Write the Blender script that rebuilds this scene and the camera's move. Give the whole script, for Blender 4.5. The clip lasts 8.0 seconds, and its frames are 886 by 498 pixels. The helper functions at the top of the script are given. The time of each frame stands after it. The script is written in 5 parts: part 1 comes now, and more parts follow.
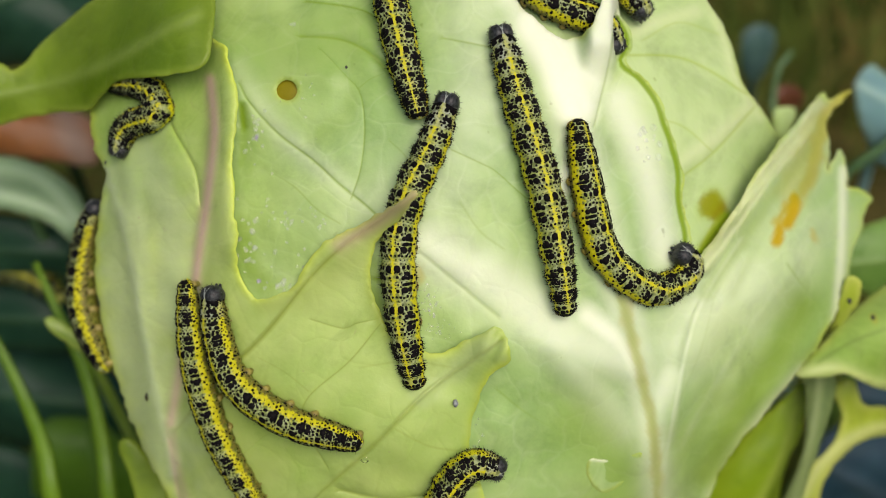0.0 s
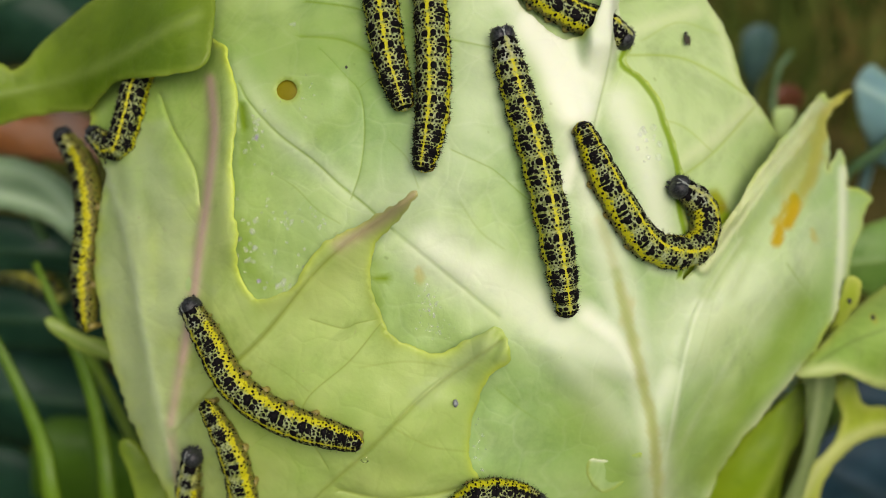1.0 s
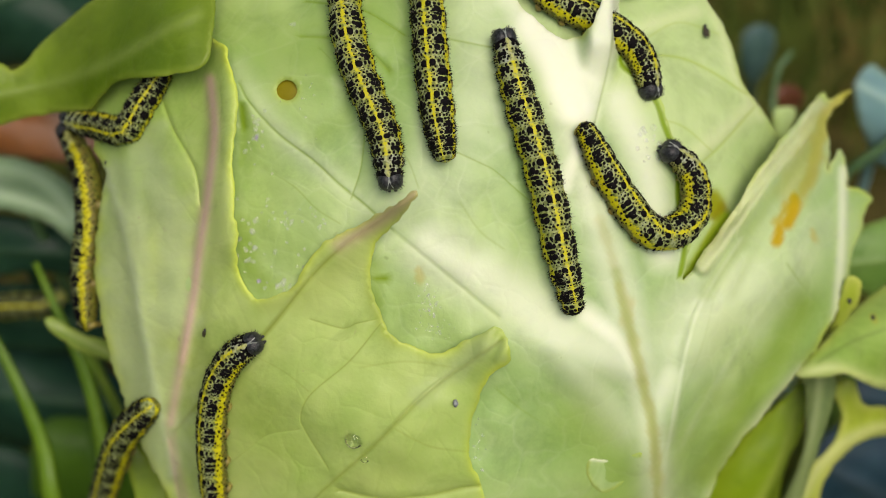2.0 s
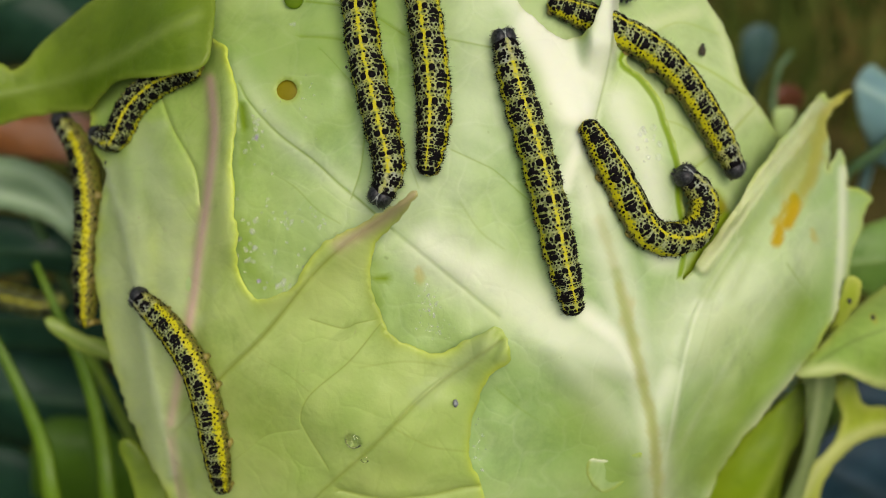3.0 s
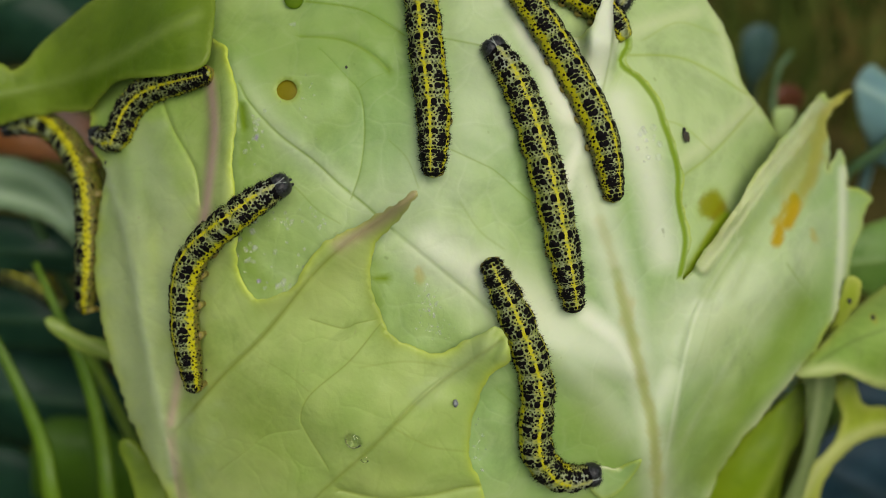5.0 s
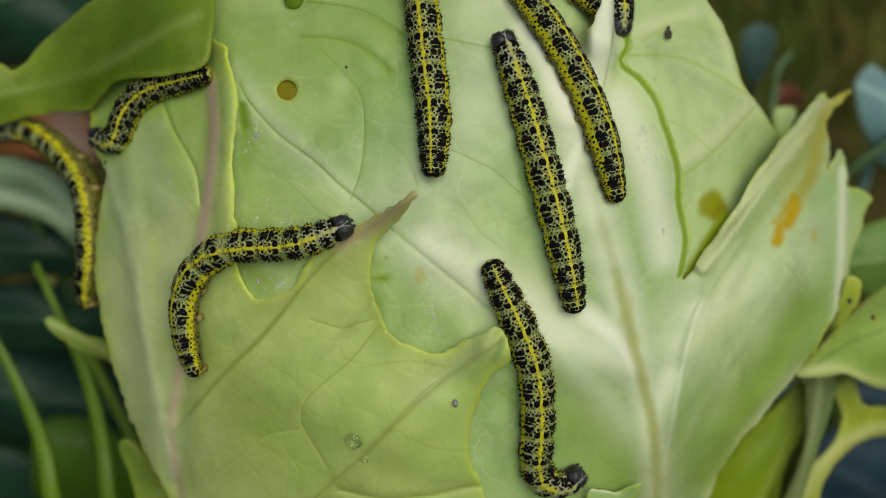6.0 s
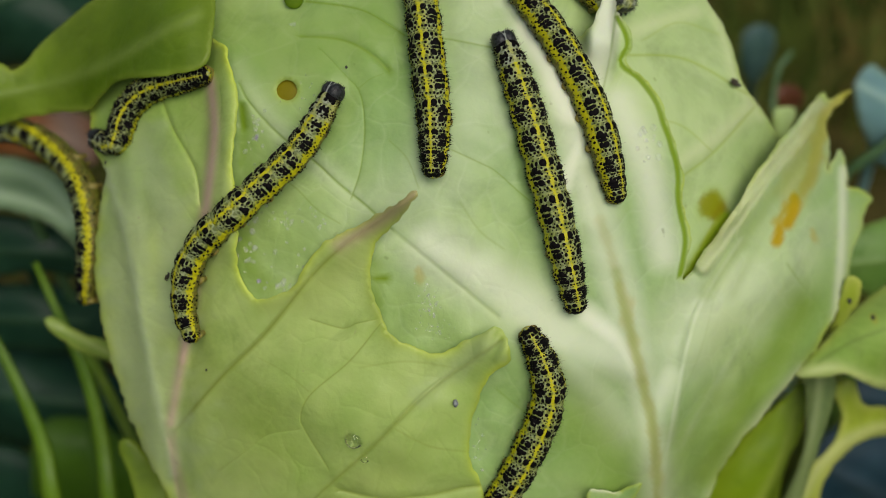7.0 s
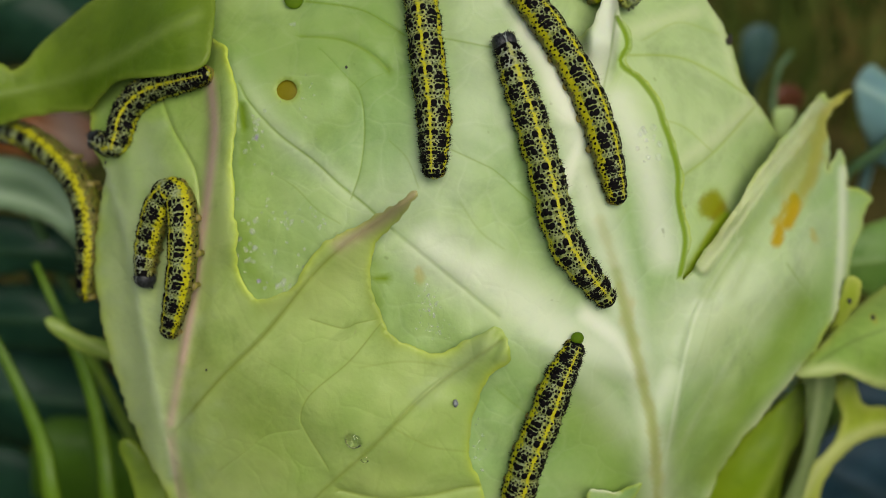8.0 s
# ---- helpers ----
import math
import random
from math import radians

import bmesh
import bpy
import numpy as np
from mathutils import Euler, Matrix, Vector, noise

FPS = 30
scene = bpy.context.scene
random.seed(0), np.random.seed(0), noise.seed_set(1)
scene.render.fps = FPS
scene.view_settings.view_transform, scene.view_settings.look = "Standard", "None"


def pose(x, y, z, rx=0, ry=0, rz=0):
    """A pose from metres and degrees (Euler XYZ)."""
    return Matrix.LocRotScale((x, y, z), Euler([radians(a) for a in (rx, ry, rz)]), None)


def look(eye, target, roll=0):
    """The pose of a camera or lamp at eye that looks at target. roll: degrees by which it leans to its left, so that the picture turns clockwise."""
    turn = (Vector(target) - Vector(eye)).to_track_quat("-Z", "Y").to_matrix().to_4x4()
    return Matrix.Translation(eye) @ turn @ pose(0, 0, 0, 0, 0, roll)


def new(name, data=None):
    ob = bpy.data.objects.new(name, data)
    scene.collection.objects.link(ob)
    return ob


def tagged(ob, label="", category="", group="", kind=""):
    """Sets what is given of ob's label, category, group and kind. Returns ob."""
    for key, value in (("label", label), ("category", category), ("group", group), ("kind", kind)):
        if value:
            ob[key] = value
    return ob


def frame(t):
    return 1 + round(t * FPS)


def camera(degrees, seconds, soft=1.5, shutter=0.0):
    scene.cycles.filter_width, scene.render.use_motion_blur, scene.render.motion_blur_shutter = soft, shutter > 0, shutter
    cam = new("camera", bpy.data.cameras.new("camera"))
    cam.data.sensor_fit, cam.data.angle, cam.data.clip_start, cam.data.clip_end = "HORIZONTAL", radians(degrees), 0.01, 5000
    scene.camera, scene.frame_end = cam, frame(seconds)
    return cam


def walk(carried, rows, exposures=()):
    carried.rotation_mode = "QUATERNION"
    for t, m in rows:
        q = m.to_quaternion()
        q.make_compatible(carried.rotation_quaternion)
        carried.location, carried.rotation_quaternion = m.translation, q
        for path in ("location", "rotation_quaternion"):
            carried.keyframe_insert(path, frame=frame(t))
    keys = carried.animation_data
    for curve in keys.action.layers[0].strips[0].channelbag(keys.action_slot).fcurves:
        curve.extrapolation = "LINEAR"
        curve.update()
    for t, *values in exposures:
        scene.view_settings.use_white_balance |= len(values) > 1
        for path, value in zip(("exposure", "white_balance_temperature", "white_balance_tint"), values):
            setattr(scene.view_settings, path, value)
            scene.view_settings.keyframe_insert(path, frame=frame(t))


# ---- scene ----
from mathutils.geometry import delaunay_2d_cdt

# Plan units: 0.08 mm across the line of sight, x to the side, y downwards, on a sheet through the
# front of the cabbage head; heights over that sheet, towards the eye, in millimetres.
FOV = 36.0
UNIT = 0.00008
MID_X, MID_Y = 784.0, 441.0
REACH = MID_X * UNIT / math.tan(radians(FOV / 2))
TILT = radians(50)
FRONT = Vector((0.0, 0.0, 0.16))
AHEAD = Vector((0.0, math.cos(TILT), -math.sin(TILT)))
SIDE = Vector((1.0, 0.0, 0.0))
UP = SIDE.cross(AHEAD)
EYE = FRONT - AHEAD * REACH

cam = camera(FOV, 8.0, soft=1.0)
cam.data.dof.use_dof = True
cam.data.dof.focus_distance = REACH - 0.001
cam.data.dof.aperture_fstop = 11.5
walk(cam, [(0.0, look(EYE, FRONT)), (8.0, look(EYE, FRONT))],
     exposures=[(0.0, 0.17, 6600, 20), (0.5, 0.05, 6600, 20), (1.0, 0.04, 6650, 19.5), (1.5, 0.21, 6750, 20.5), (1.7, 0.19, 6750, 20.5), (2.8, -0.14, 6600, 19), (3.0, -0.03, 6700, 19.5), (3.5, -0.16, 6650, 18.5),
                (4.0, -0.37, 6550, 15), (4.5, -0.29, 6550, 15), (6.5, -0.35, 6500, 14.5), (8.0, -0.30, 6500, 14.5)])

# ---- light: an overcast sky ----
world = bpy.data.worlds.new("overcast_sky")
scene.world = world
world.use_nodes = True
sky = world.node_tree.nodes.new("ShaderNodeTexSky")
sky.sky_type = "NISHITA"
sky.sun_disc = False
sky.sun_elevation = radians(62)
sky.sun_rotation = radians(130)
sky.dust_density = 4.0
back = world.node_tree.nodes["Background"]
back.inputs["Strength"].default_value = 0.078
world.node_tree.links.new(sky.outputs["Color"], back.inputs["Color"])
sun_data = bpy.data.lights.new("sun", "SUN")
sun_data.energy = 2.1
sun_data.angle = radians(42)
sun_data.color = (1.0, 0.95, 0.84)
sun = new("sun", sun_data)
sun.matrix_world = look((0.22, -0.56, 1.0), (0, 0, 0))


# ---- plan helpers ----
def at(x, y, w=0.0):
    """A place of the plan as a point of the world."""
    p = FRONT + SIDE * ((x - MID_X) * UNIT) + UP * ((MID_Y - y) * UNIT)
    return p + (EYE - p) * (w * 0.001 / REACH)


def at_many(x, y, w):
    """The same for arrays."""
    p = (np.array(FRONT)[None] + np.array(SIDE)[None] * ((x - MID_X) * UNIT)[:, None]
         + np.array(UP)[None] * ((MID_Y - y) * UNIT)[:, None])
    return p + (np.array(EYE)[None] - p) * (w * 0.001 / REACH)[:, None]


def smooth(a, b, v):
    s = np.clip((v - a) / (b - a), 0, 1)
    return s * s * (3 - 2 * s)


def bump(x, y, cx, cy, rx, ry):
    return np.exp(-((x - cx) / rx) ** 2 - ((y - cy) / ry) ** 2)


def dome(x, y):
    """The rounded front of the cabbage head."""
    r2 = ((x - 780) / 700.0) ** 2 + ((y - 380) / 800.0) ** 2
    inner = -42 * (1 - np.sqrt(np.clip(1 - r2, 0.1, 1)))
    return inner - 42 * 1.58 * np.maximum(r2 - 0.9, 0)


def waves(x, y, size, seed):
    """Soft, uneven swelling between about -1 and 1."""
    return 1.6 * np.array([noise.noise(Vector((a / size, b / size, seed * 7.3))) for a, b in zip(x, y)])


def spline(points, step=8.0, closed=False):
    """A smooth line through the points, as an array with even steps."""
    p = np.array(points, float)
    n = len(p)
    if closed:
        q = np.vstack([p[-1:], p, p[:2]])
        spans = n
    else:
        q = np.vstack([2 * p[:1] - p[1:2], p, 2 * p[-1:] - p[-2:-1]])
        spans = n - 1
    out = []
    for i in range(spans):
        a, b, c, d = q[i:i + 4]
        m = max(3, int(np.linalg.norm(c - b) / (step * 0.34)))
        s = (np.arange(m) / m)[:, None]
        out.append(0.5 * (2 * b + (c - a) * s + (2 * a - 5 * b + 4 * c - d) * s ** 2
                          + (3 * b - a - 3 * c + d) * s ** 3))
    line = np.vstack(out + ([p[:1]] if closed else [p[-1:]]))
    far = np.concatenate([[0], np.cumsum(np.linalg.norm(np.diff(line, axis=0), axis=1))])
    k = max(3, int(round(far[-1] / step)))
    s = np.linspace(0, far[-1], k + 1)
    line = np.stack([np.interp(s, far, line[:, j]) for j in range(line.shape[1])], 1)
    return line[:-1] if closed else line


def inside(px, py, ring):
    """Which points lie inside a closed line."""
    x0, y0 = ring[:, 0], ring[:, 1]
    x1, y1 = np.roll(x0, -1), np.roll(y0, -1)
    odd = np.zeros(len(px), bool)
    for a, b, c, d in zip(x0, y0, x1, y1):
        if b != d:
            odd ^= ((b > py) != (d > py)) & (px < (c - a) * (py - b) / (d - b) + a)
    return odd


def gap(px, py, line, closed=False):
    """The distance of points from a line."""
    best = np.full(len(px), 1e9)
    ends = np.roll(line, -1, axis=0) if closed else line[1:]
    for (a, b), (c, d) in zip(line, ends):
        ux, uy = c - a, d - b
        s = np.clip(((px - a) * ux + (py - b) * uy) / max(ux * ux + uy * uy, 1e-9), 0, 1)
        best = np.minimum(best, (px - a - s * ux) ** 2 + (py - b - s * uy) ** 2)
    return np.sqrt(best)


# ---- materials ----
def material(name):
    m = bpy.data.materials.new(name)
    m.use_nodes = True
    return m, m.node_tree.nodes, m.node_tree.links, m.node_tree.nodes["Principled BSDF"]


def mixed(nodes, links, factor, a, b, blend="MIX"):
    n = nodes.new("ShaderNodeMix")
    n.data_type, n.blend_type = "RGBA", blend
    for socket, value in ((n.inputs[0], factor), (n.inputs[6], a), (n.inputs[7], b)):
        if isinstance(value, bpy.types.NodeSocket):
            links.new(value, socket)
        elif isinstance(value, float):
            socket.default_value = value
        else:
            socket.default_value = (*value, 1)
    return n.outputs[2]


def ramp(nodes, links, value, stops):
    n = nodes.new("ShaderNodeValToRGB")
    while len(n.color_ramp.elements) < len(stops):
        n.color_ramp.elements.new(0.5)
    for e, (p, c) in zip(n.color_ramp.elements, stops):
        e.position = p
        e.color = (c, c, c, 1) if isinstance(c, float) else (*c, 1)
    links.new(value, n.inputs[0])
    return n.outputs[0]


def noise_out(nodes, links, scale, detail=4.0, rough=0.55, distort=0.0):
    coord = nodes.new("ShaderNodeTexCoord")
    n = nodes.new("ShaderNodeTexNoise")
    n.inputs["Scale"].default_value = scale
    n.inputs["Detail"].default_value = detail
    n.inputs["Roughness"].default_value = rough
    n.inputs["Distortion"].default_value = distort
    links.new(coord.outputs["Object"], n.inputs["Vector"])
    return n.outputs["Fac"]


def attribute(nodes, name):
    n = nodes.new("ShaderNodeAttribute")
    n.attribute_name = name
    return n.outputs["Fac"]


def add_bump(nodes, links, shader, height, strength, distance):
    n = nodes.new("ShaderNodeBump")
    n.inputs["Strength"].default_value = strength
    n.inputs["Distance"].default_value = distance
    links.new(height, n.inputs["Height"])
    links.new(n.outputs["Normal"], shader.inputs["Normal"])


def leaf_material(name, base, other, rib, mark, rim, stain=(0.42, 0.28, 0.0), gloss=0.38, skin=0.12, shine=0.32):
    """Waxy leaf: two greens in soft clouds, ribs, veins with painted shade, stains and a cut rim of their own colour.
    """
    m, nodes, links, shader = material(name)
    cloud = ramp(nodes, links, noise_out(nodes, links, 30, 4, 0.6), [(0.38, 0.0), (0.62, 1.0)])
    colour = mixed(nodes, links, cloud, base, other)
    dull = tuple(0.62 * c for c in base)
    blotch = ramp(nodes, links, noise_out(nodes, links, 85, 5, 0.65, 0.6), [(0.47, 0.0), (0.70, 0.6)])
    colour = mixed(nodes, links, blotch, colour, dull)
    grain = ramp(nodes, links, noise_out(nodes, links, 1100, 3), [(0.40, 0.0), (0.75, 0.16)])
    colour = mixed(nodes, links, grain, colour, other)
    coord = nodes.new("ShaderNodeTexCoord")
    warp = nodes.new("ShaderNodeTexNoise")
    warp.inputs["Scale"].default_value = 90
    links.new(coord.outputs["Object"], warp.inputs["Vector"])
    shift = nodes.new("ShaderNodeVectorMath")
    shift.operation = "MULTIPLY_ADD"
    links.new(warp.outputs["Color"], shift.inputs[0])
    shift.inputs[1].default_value = (0.010, 0.010, 0.010)
    links.new(coord.outputs["Object"], shift.inputs[2])
    cells = nodes.new("ShaderNodeTexVoronoi")
    cells.feature = "DISTANCE_TO_EDGE"
    cells.inputs["Scale"].default_value = 150
    links.new(shift.outputs[0], cells.inputs["Vector"])
    net = ramp(nodes, links, cells.outputs["Distance"], [(0.0, 0.10), (0.055, 0.0)])
    colour = mixed(nodes, links, net, colour, tuple(0.5 * a + 0.5 * b for a, b in zip(other, rib)))
    colour = mixed(nodes, links, attribute(nodes, "rim"), colour, rim)
    colour = mixed(nodes, links, attribute(nodes, "rib"), colour, rib)
    colour = mixed(nodes, links, attribute(nodes, "stain"), colour, stain)
    colour = mixed(nodes, links, attribute(nodes, "mark"), colour, mark)
    freckle = ramp(nodes, links, noise_out(nodes, links, 420, 2), [(0.73, 0.0), (0.79, 0.35)])
    colour = mixed(nodes, links, freckle, colour, tuple(0.5 * c for c in mark))
    links.new(colour, shader.inputs["Base Color"])
    links.new(ramp(nodes, links, noise_out(nodes, links, 120, 3), [(0.3, gloss - 0.08), (0.7, gloss + 0.14)]), shader.inputs["Roughness"])
    shader.inputs["Subsurface Weight"].default_value = skin
    shader.inputs["Subsurface Radius"].default_value = (0.0016, 0.0022, 0.0006)
    shader.inputs["Subsurface Scale"].default_value = 0.4
    shader.inputs["Specular IOR Level"].default_value = shine
    total = nodes.new("ShaderNodeMath")
    total.operation = "MULTIPLY_ADD"
    links.new(noise_out(nodes, links, 260, 4), total.inputs[0])
    total.inputs[1].default_value = 1.0
    links.new(noise_out(nodes, links, 60, 2), total.inputs[2])
    fine = nodes.new("ShaderNodeMath")
    fine.operation = "MULTIPLY_ADD"
    links.new(noise_out(nodes, links, 900, 4, 0.65), fine.inputs[0])
    fine.inputs[1].default_value = 0.16
    links.new(total.outputs[0], fine.inputs[2])
    quilt = nodes.new("ShaderNodeMath")
    quilt.operation = "MULTIPLY_ADD"
    links.new(ramp(nodes, links, cells.outputs["Distance"], [(0.0, 0.0), (0.08, 0.55), (0.35, 1.0)]), quilt.inputs[0])
    quilt.inputs[1].default_value = 0.30
    links.new(fine.outputs[0], quilt.inputs[2])
    add_bump(nodes, links, shader, quilt.outputs[0], 0.24, 0.0007)
    return m


def simple_material(name, a, b, scale, rough=0.6, bump_size=0.0, bump_strength=0.4, metal=0.0):
    m, nodes, links, shader = material(name)
    fac = noise_out(nodes, links, scale, 6, 0.6)
    colour = mixed(nodes, links, ramp(nodes, links, fac, [(0.35, 0.0), (0.65, 1.0)]), a, b)
    links.new(colour, shader.inputs["Base Color"])
    shader.inputs["Roughness"].default_value = rough
    shader.inputs["Metallic"].default_value = metal
    if bump_size:
        add_bump(nodes, links, shader, fac, bump_strength, bump_size)
    return m


PALE = leaf_material("pale_cabbage_leaf", (0.27, 0.46, 0.13), (0.45, 0.62, 0.22), (0.82, 0.90, 0.66), (0.185, 0.315, 0.0), (0.48, 0.62, 0.06), stain=(0.47, 0.335, 0.0))
BACK = leaf_material("inner_cabbage_leaf", (0.39, 0.56, 0.195), (0.49, 0.65, 0.28), (0.66, 0.76, 0.40), (0.30, 0.44, 0.012), (0.40, 0.56, 0.10), stain=(0.23, 0.205, 0.002))
HEART = leaf_material("olive_heart_leaf", (0.17, 0.19, 0.01), (0.24, 0.24, 0.015), (0.3, 0.3, 0.03), (0.1, 0.12, 0.01), (0.2, 0.2, 0.02))
OUTER = leaf_material("yellowing_cabbage_leaf", (0.29, 0.46, 0.085), (0.49, 0.63, 0.19), (0.23, 0.30, 0.035), (0.60, 0.37, 0.34), (0.56, 0.70, 0.06), stain=(0.41, 0.52, 0.26))
GREEN = leaf_material("green_cabbage_leaf", (0.20, 0.35, 0.045), (0.32, 0.47, 0.10), (0.54, 0.64, 0.24), (0.08, 0.13, 0.015), (0.40, 0.50, 0.08))
WEED = leaf_material("green_weed_leaf", (0.08, 0.20, 0.03), (0.14, 0.28, 0.05), (0.30, 0.44, 0.14), (0.05, 0.1, 0.015), (0.2, 0.3, 0.06))
OLIVE = leaf_material("olive_cabbage_leaf", (0.27, 0.38, 0.014), (0.37, 0.47, 0.045), (0.55, 0.60, 0.25), (0.10, 0.13, 0.01), (0.46, 0.52, 0.10))
BLUISH = leaf_material("blue_green_leaf", (0.12, 0.27, 0.27), (0.21, 0.38, 0.36), (0.32, 0.50, 0.40), (0.06, 0.10, 0.05), (0.2, 0.3, 0.2))
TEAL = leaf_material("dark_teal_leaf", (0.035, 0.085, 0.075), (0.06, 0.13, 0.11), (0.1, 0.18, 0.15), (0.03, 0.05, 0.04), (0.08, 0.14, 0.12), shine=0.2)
STRIPED = leaf_material("pale_striped_leaf", (0.06, 0.14, 0.05), (0.10, 0.20, 0.08), (0.40, 0.58, 0.33), (0.04, 0.08, 0.03), (0.30, 0.42, 0.2))
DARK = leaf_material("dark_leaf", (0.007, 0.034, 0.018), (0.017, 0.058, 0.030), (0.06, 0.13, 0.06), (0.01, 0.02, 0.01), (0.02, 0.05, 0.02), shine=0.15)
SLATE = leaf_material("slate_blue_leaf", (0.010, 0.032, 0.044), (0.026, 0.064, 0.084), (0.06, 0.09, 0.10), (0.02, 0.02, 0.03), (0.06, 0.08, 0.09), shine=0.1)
DEAD = leaf_material("dead_brown_leaf", (0.20, 0.070, 0.010), (0.27, 0.11, 0.025), (0.26, 0.19, 0.14), (0.12, 0.05, 0.02), (0.25, 0.14, 0.08))
RUST = leaf_material("red_brown_leaf", (0.075, 0.024, 0.010), (0.11, 0.040, 0.016), (0.2, 0.08, 0.04), (0.08, 0.02, 0.01), (0.14, 0.05, 0.02))
LIME = leaf_material("lime_cabbage_leaf", (0.15, 0.26, 0.004), (0.24, 0.36, 0.010), (0.30, 0.40, 0.06), (0.06, 0.1, 0.01), (0.30, 0.42, 0.03), shine=0.2)
DULL = leaf_material("dull_green_leaf", (0.09, 0.15, 0.045), (0.16, 0.23, 0.075), (0.34, 0.42, 0.16), (0.06, 0.1, 0.02), (0.24, 0.32, 0.10), shine=0.2)
DEEP = leaf_material("deep_olive_leaf", (0.095, 0.18, 0.006), (0.17, 0.27, 0.018), (0.22, 0.32, 0.06), (0.05, 0.08, 0.01), (0.26, 0.36, 0.04), shine=0.25)
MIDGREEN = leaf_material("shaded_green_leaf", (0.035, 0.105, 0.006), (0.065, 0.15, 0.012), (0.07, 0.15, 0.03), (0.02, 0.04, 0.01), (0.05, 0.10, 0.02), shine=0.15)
BLADE = leaf_material("grass_blade", (0.095, 0.21, 0.006), (0.16, 0.29, 0.015), (0.2, 0.33, 0.06), (0.04, 0.08, 0.01), (0.12, 0.2, 0.04))


# ---- mesh helpers ----
def mesh_from(name, verts, faces, mats, parent=None, label="", shade=True, slots=None):
    me = bpy.data.meshes.new(name)
    me.from_pydata([tuple(v) for v in verts], [], [tuple(f) for f in faces])
    for m in mats:
        me.materials.append(m)
    if slots is not None:
        me.polygons.foreach_set("material_index", np.array(slots, np.int32))
    if shade:
        me.polygons.foreach_set("use_smooth", np.ones(len(me.polygons), bool))
    me.update()
    ob = new(name, me)
    if parent is not None:
        ob.parent = parent
    if label:
        tagged(ob, label)
    return ob


def part(name, bm, mat, parent, label=""):
    me = bpy.data.meshes.new(name)
    bm.to_mesh(me)
    bm.free()
    me.materials.append(mat)
    me.polygons.foreach_set("use_smooth", np.ones(len(me.polygons), bool))
    ob = new(name, me)
    ob.parent = parent
    if label:
        tagged(ob, label)
    return ob


def leaf(name, outline, height, mat, parent=None, label="", ribs=(), marks=(), stains=(), holes=(), thick=0.6, step=9.0,
         ragged=2.0, rim=9.0, seed=1, folds=0.35):
    """A leaf blade: a closed, ragged outline of the plan, raised to its heights, with real thickness.
    ribs, marks and stains: (points, width, rise, strength), and how hard their edge is where it is."""
    rings = [spline(outline, step, True)] + [spline(h, step * 0.6, True) for h in holes]
    rng = np.random.RandomState(seed)
    for i, ring in enumerate(rings):
        out = np.roll(ring, -1, 0) - np.roll(ring, 1, 0)
        out = np.stack([-out[:, 1], out[:, 0]], 1) / np.maximum(np.linalg.norm(out, axis=1), 1e-6)[:, None]
        rough = rng.randn(len(ring))
        rough = 0.5 * rough + 0.5 * np.roll(rough, 1) + np.sin(np.arange(len(ring)) * 0.55 + seed) * 0.6
        ring += out * (rough * ragged * (0.04 if i else 0.5))[:, None]
    x0, y0 = rings[0].min(0)
    x1, y1 = rings[0].max(0)
    gx, gy = np.meshgrid(np.arange(x0, x1, step), np.arange(y0, y1, step * 0.866))
    gx = gx + (np.arange(gx.shape[0]) % 2 * step * 0.5)[:, None]
    px, py = gx.ravel(), gy.ravel()
    keep = inside(px, py, rings[0])
    px, py = px[keep], py[keep]
    for i, ring in enumerate(rings):
        keep = gap(px, py, ring, True) > step * 0.5
        if i:
            keep &= ~inside(px, py, ring)
        px, py = px[keep], py[keep]
    rows = []
    for points, width, rise, strength, *hard in (*ribs, *marks):
        if width < 8:
            line = spline(points, 5.0)
            way = np.gradient(line, axis=0)
            way = np.stack([-way[:, 1], way[:, 0]], 1) / np.maximum(np.linalg.norm(way, axis=1), 1e-6)[:, None]
            keep = gap(px, py, line) > width * 2.0 + 2.5
            px, py = px[keep], py[keep]
            for off in (-1.6, -0.8, 0.0, 0.8, 1.6):
                row = line + way * (off * width)
                row = row[inside(row[:, 0], row[:, 1], rings[0]) & (gap(row[:, 0], row[:, 1], rings[0], True) > 3)]
                rows.append(row)
    if rows:
        px, py = np.concatenate([px] + [r[:, 0] for r in rows]), np.concatenate([py] + [r[:, 1] for r in rows])
    pts, edges = [], []
    for ring in rings:
        k = len(pts)
        pts += [Vector(p) for p in ring]
        edges += [(k + i, k + (i + 1) % len(ring)) for i in range(len(ring))]
    pts += [Vector((a, b)) for a, b in zip(px, py)]
    flat, _, tris, *_ = delaunay_2d_cdt(pts, edges, [], 0, 1e-4)
    vx = np.array([v.x for v in flat])
    vy = np.array([v.y for v in flat])
    tris = np.array([t for t in tris if len(t) == 3])
    mx, my = vx[tris].mean(1), vy[tris].mean(1)
    keep = inside(mx, my, rings[0])
    for ring in rings[1:]:
        keep &= ~inside(mx, my, ring)
    tris = tris[keep]
    used = np.unique(tris)
    back = np.full(len(vx), -1)
    back[used] = np.arange(len(used))
    tris, vx, vy = back[tris], vx[used], vy[used]
    edge = np.min([gap(vx, vy, ring, True) for ring in rings], axis=0)
    w = height(vx, vy) + folds * waves(vx, vy, 150, seed) + folds * 0.4 * waves(vx, vy, 53, seed + 4)
    values = {"rib": np.zeros(len(vx)), "mark": np.zeros(len(vx)), "stain": np.zeros(len(vx))}
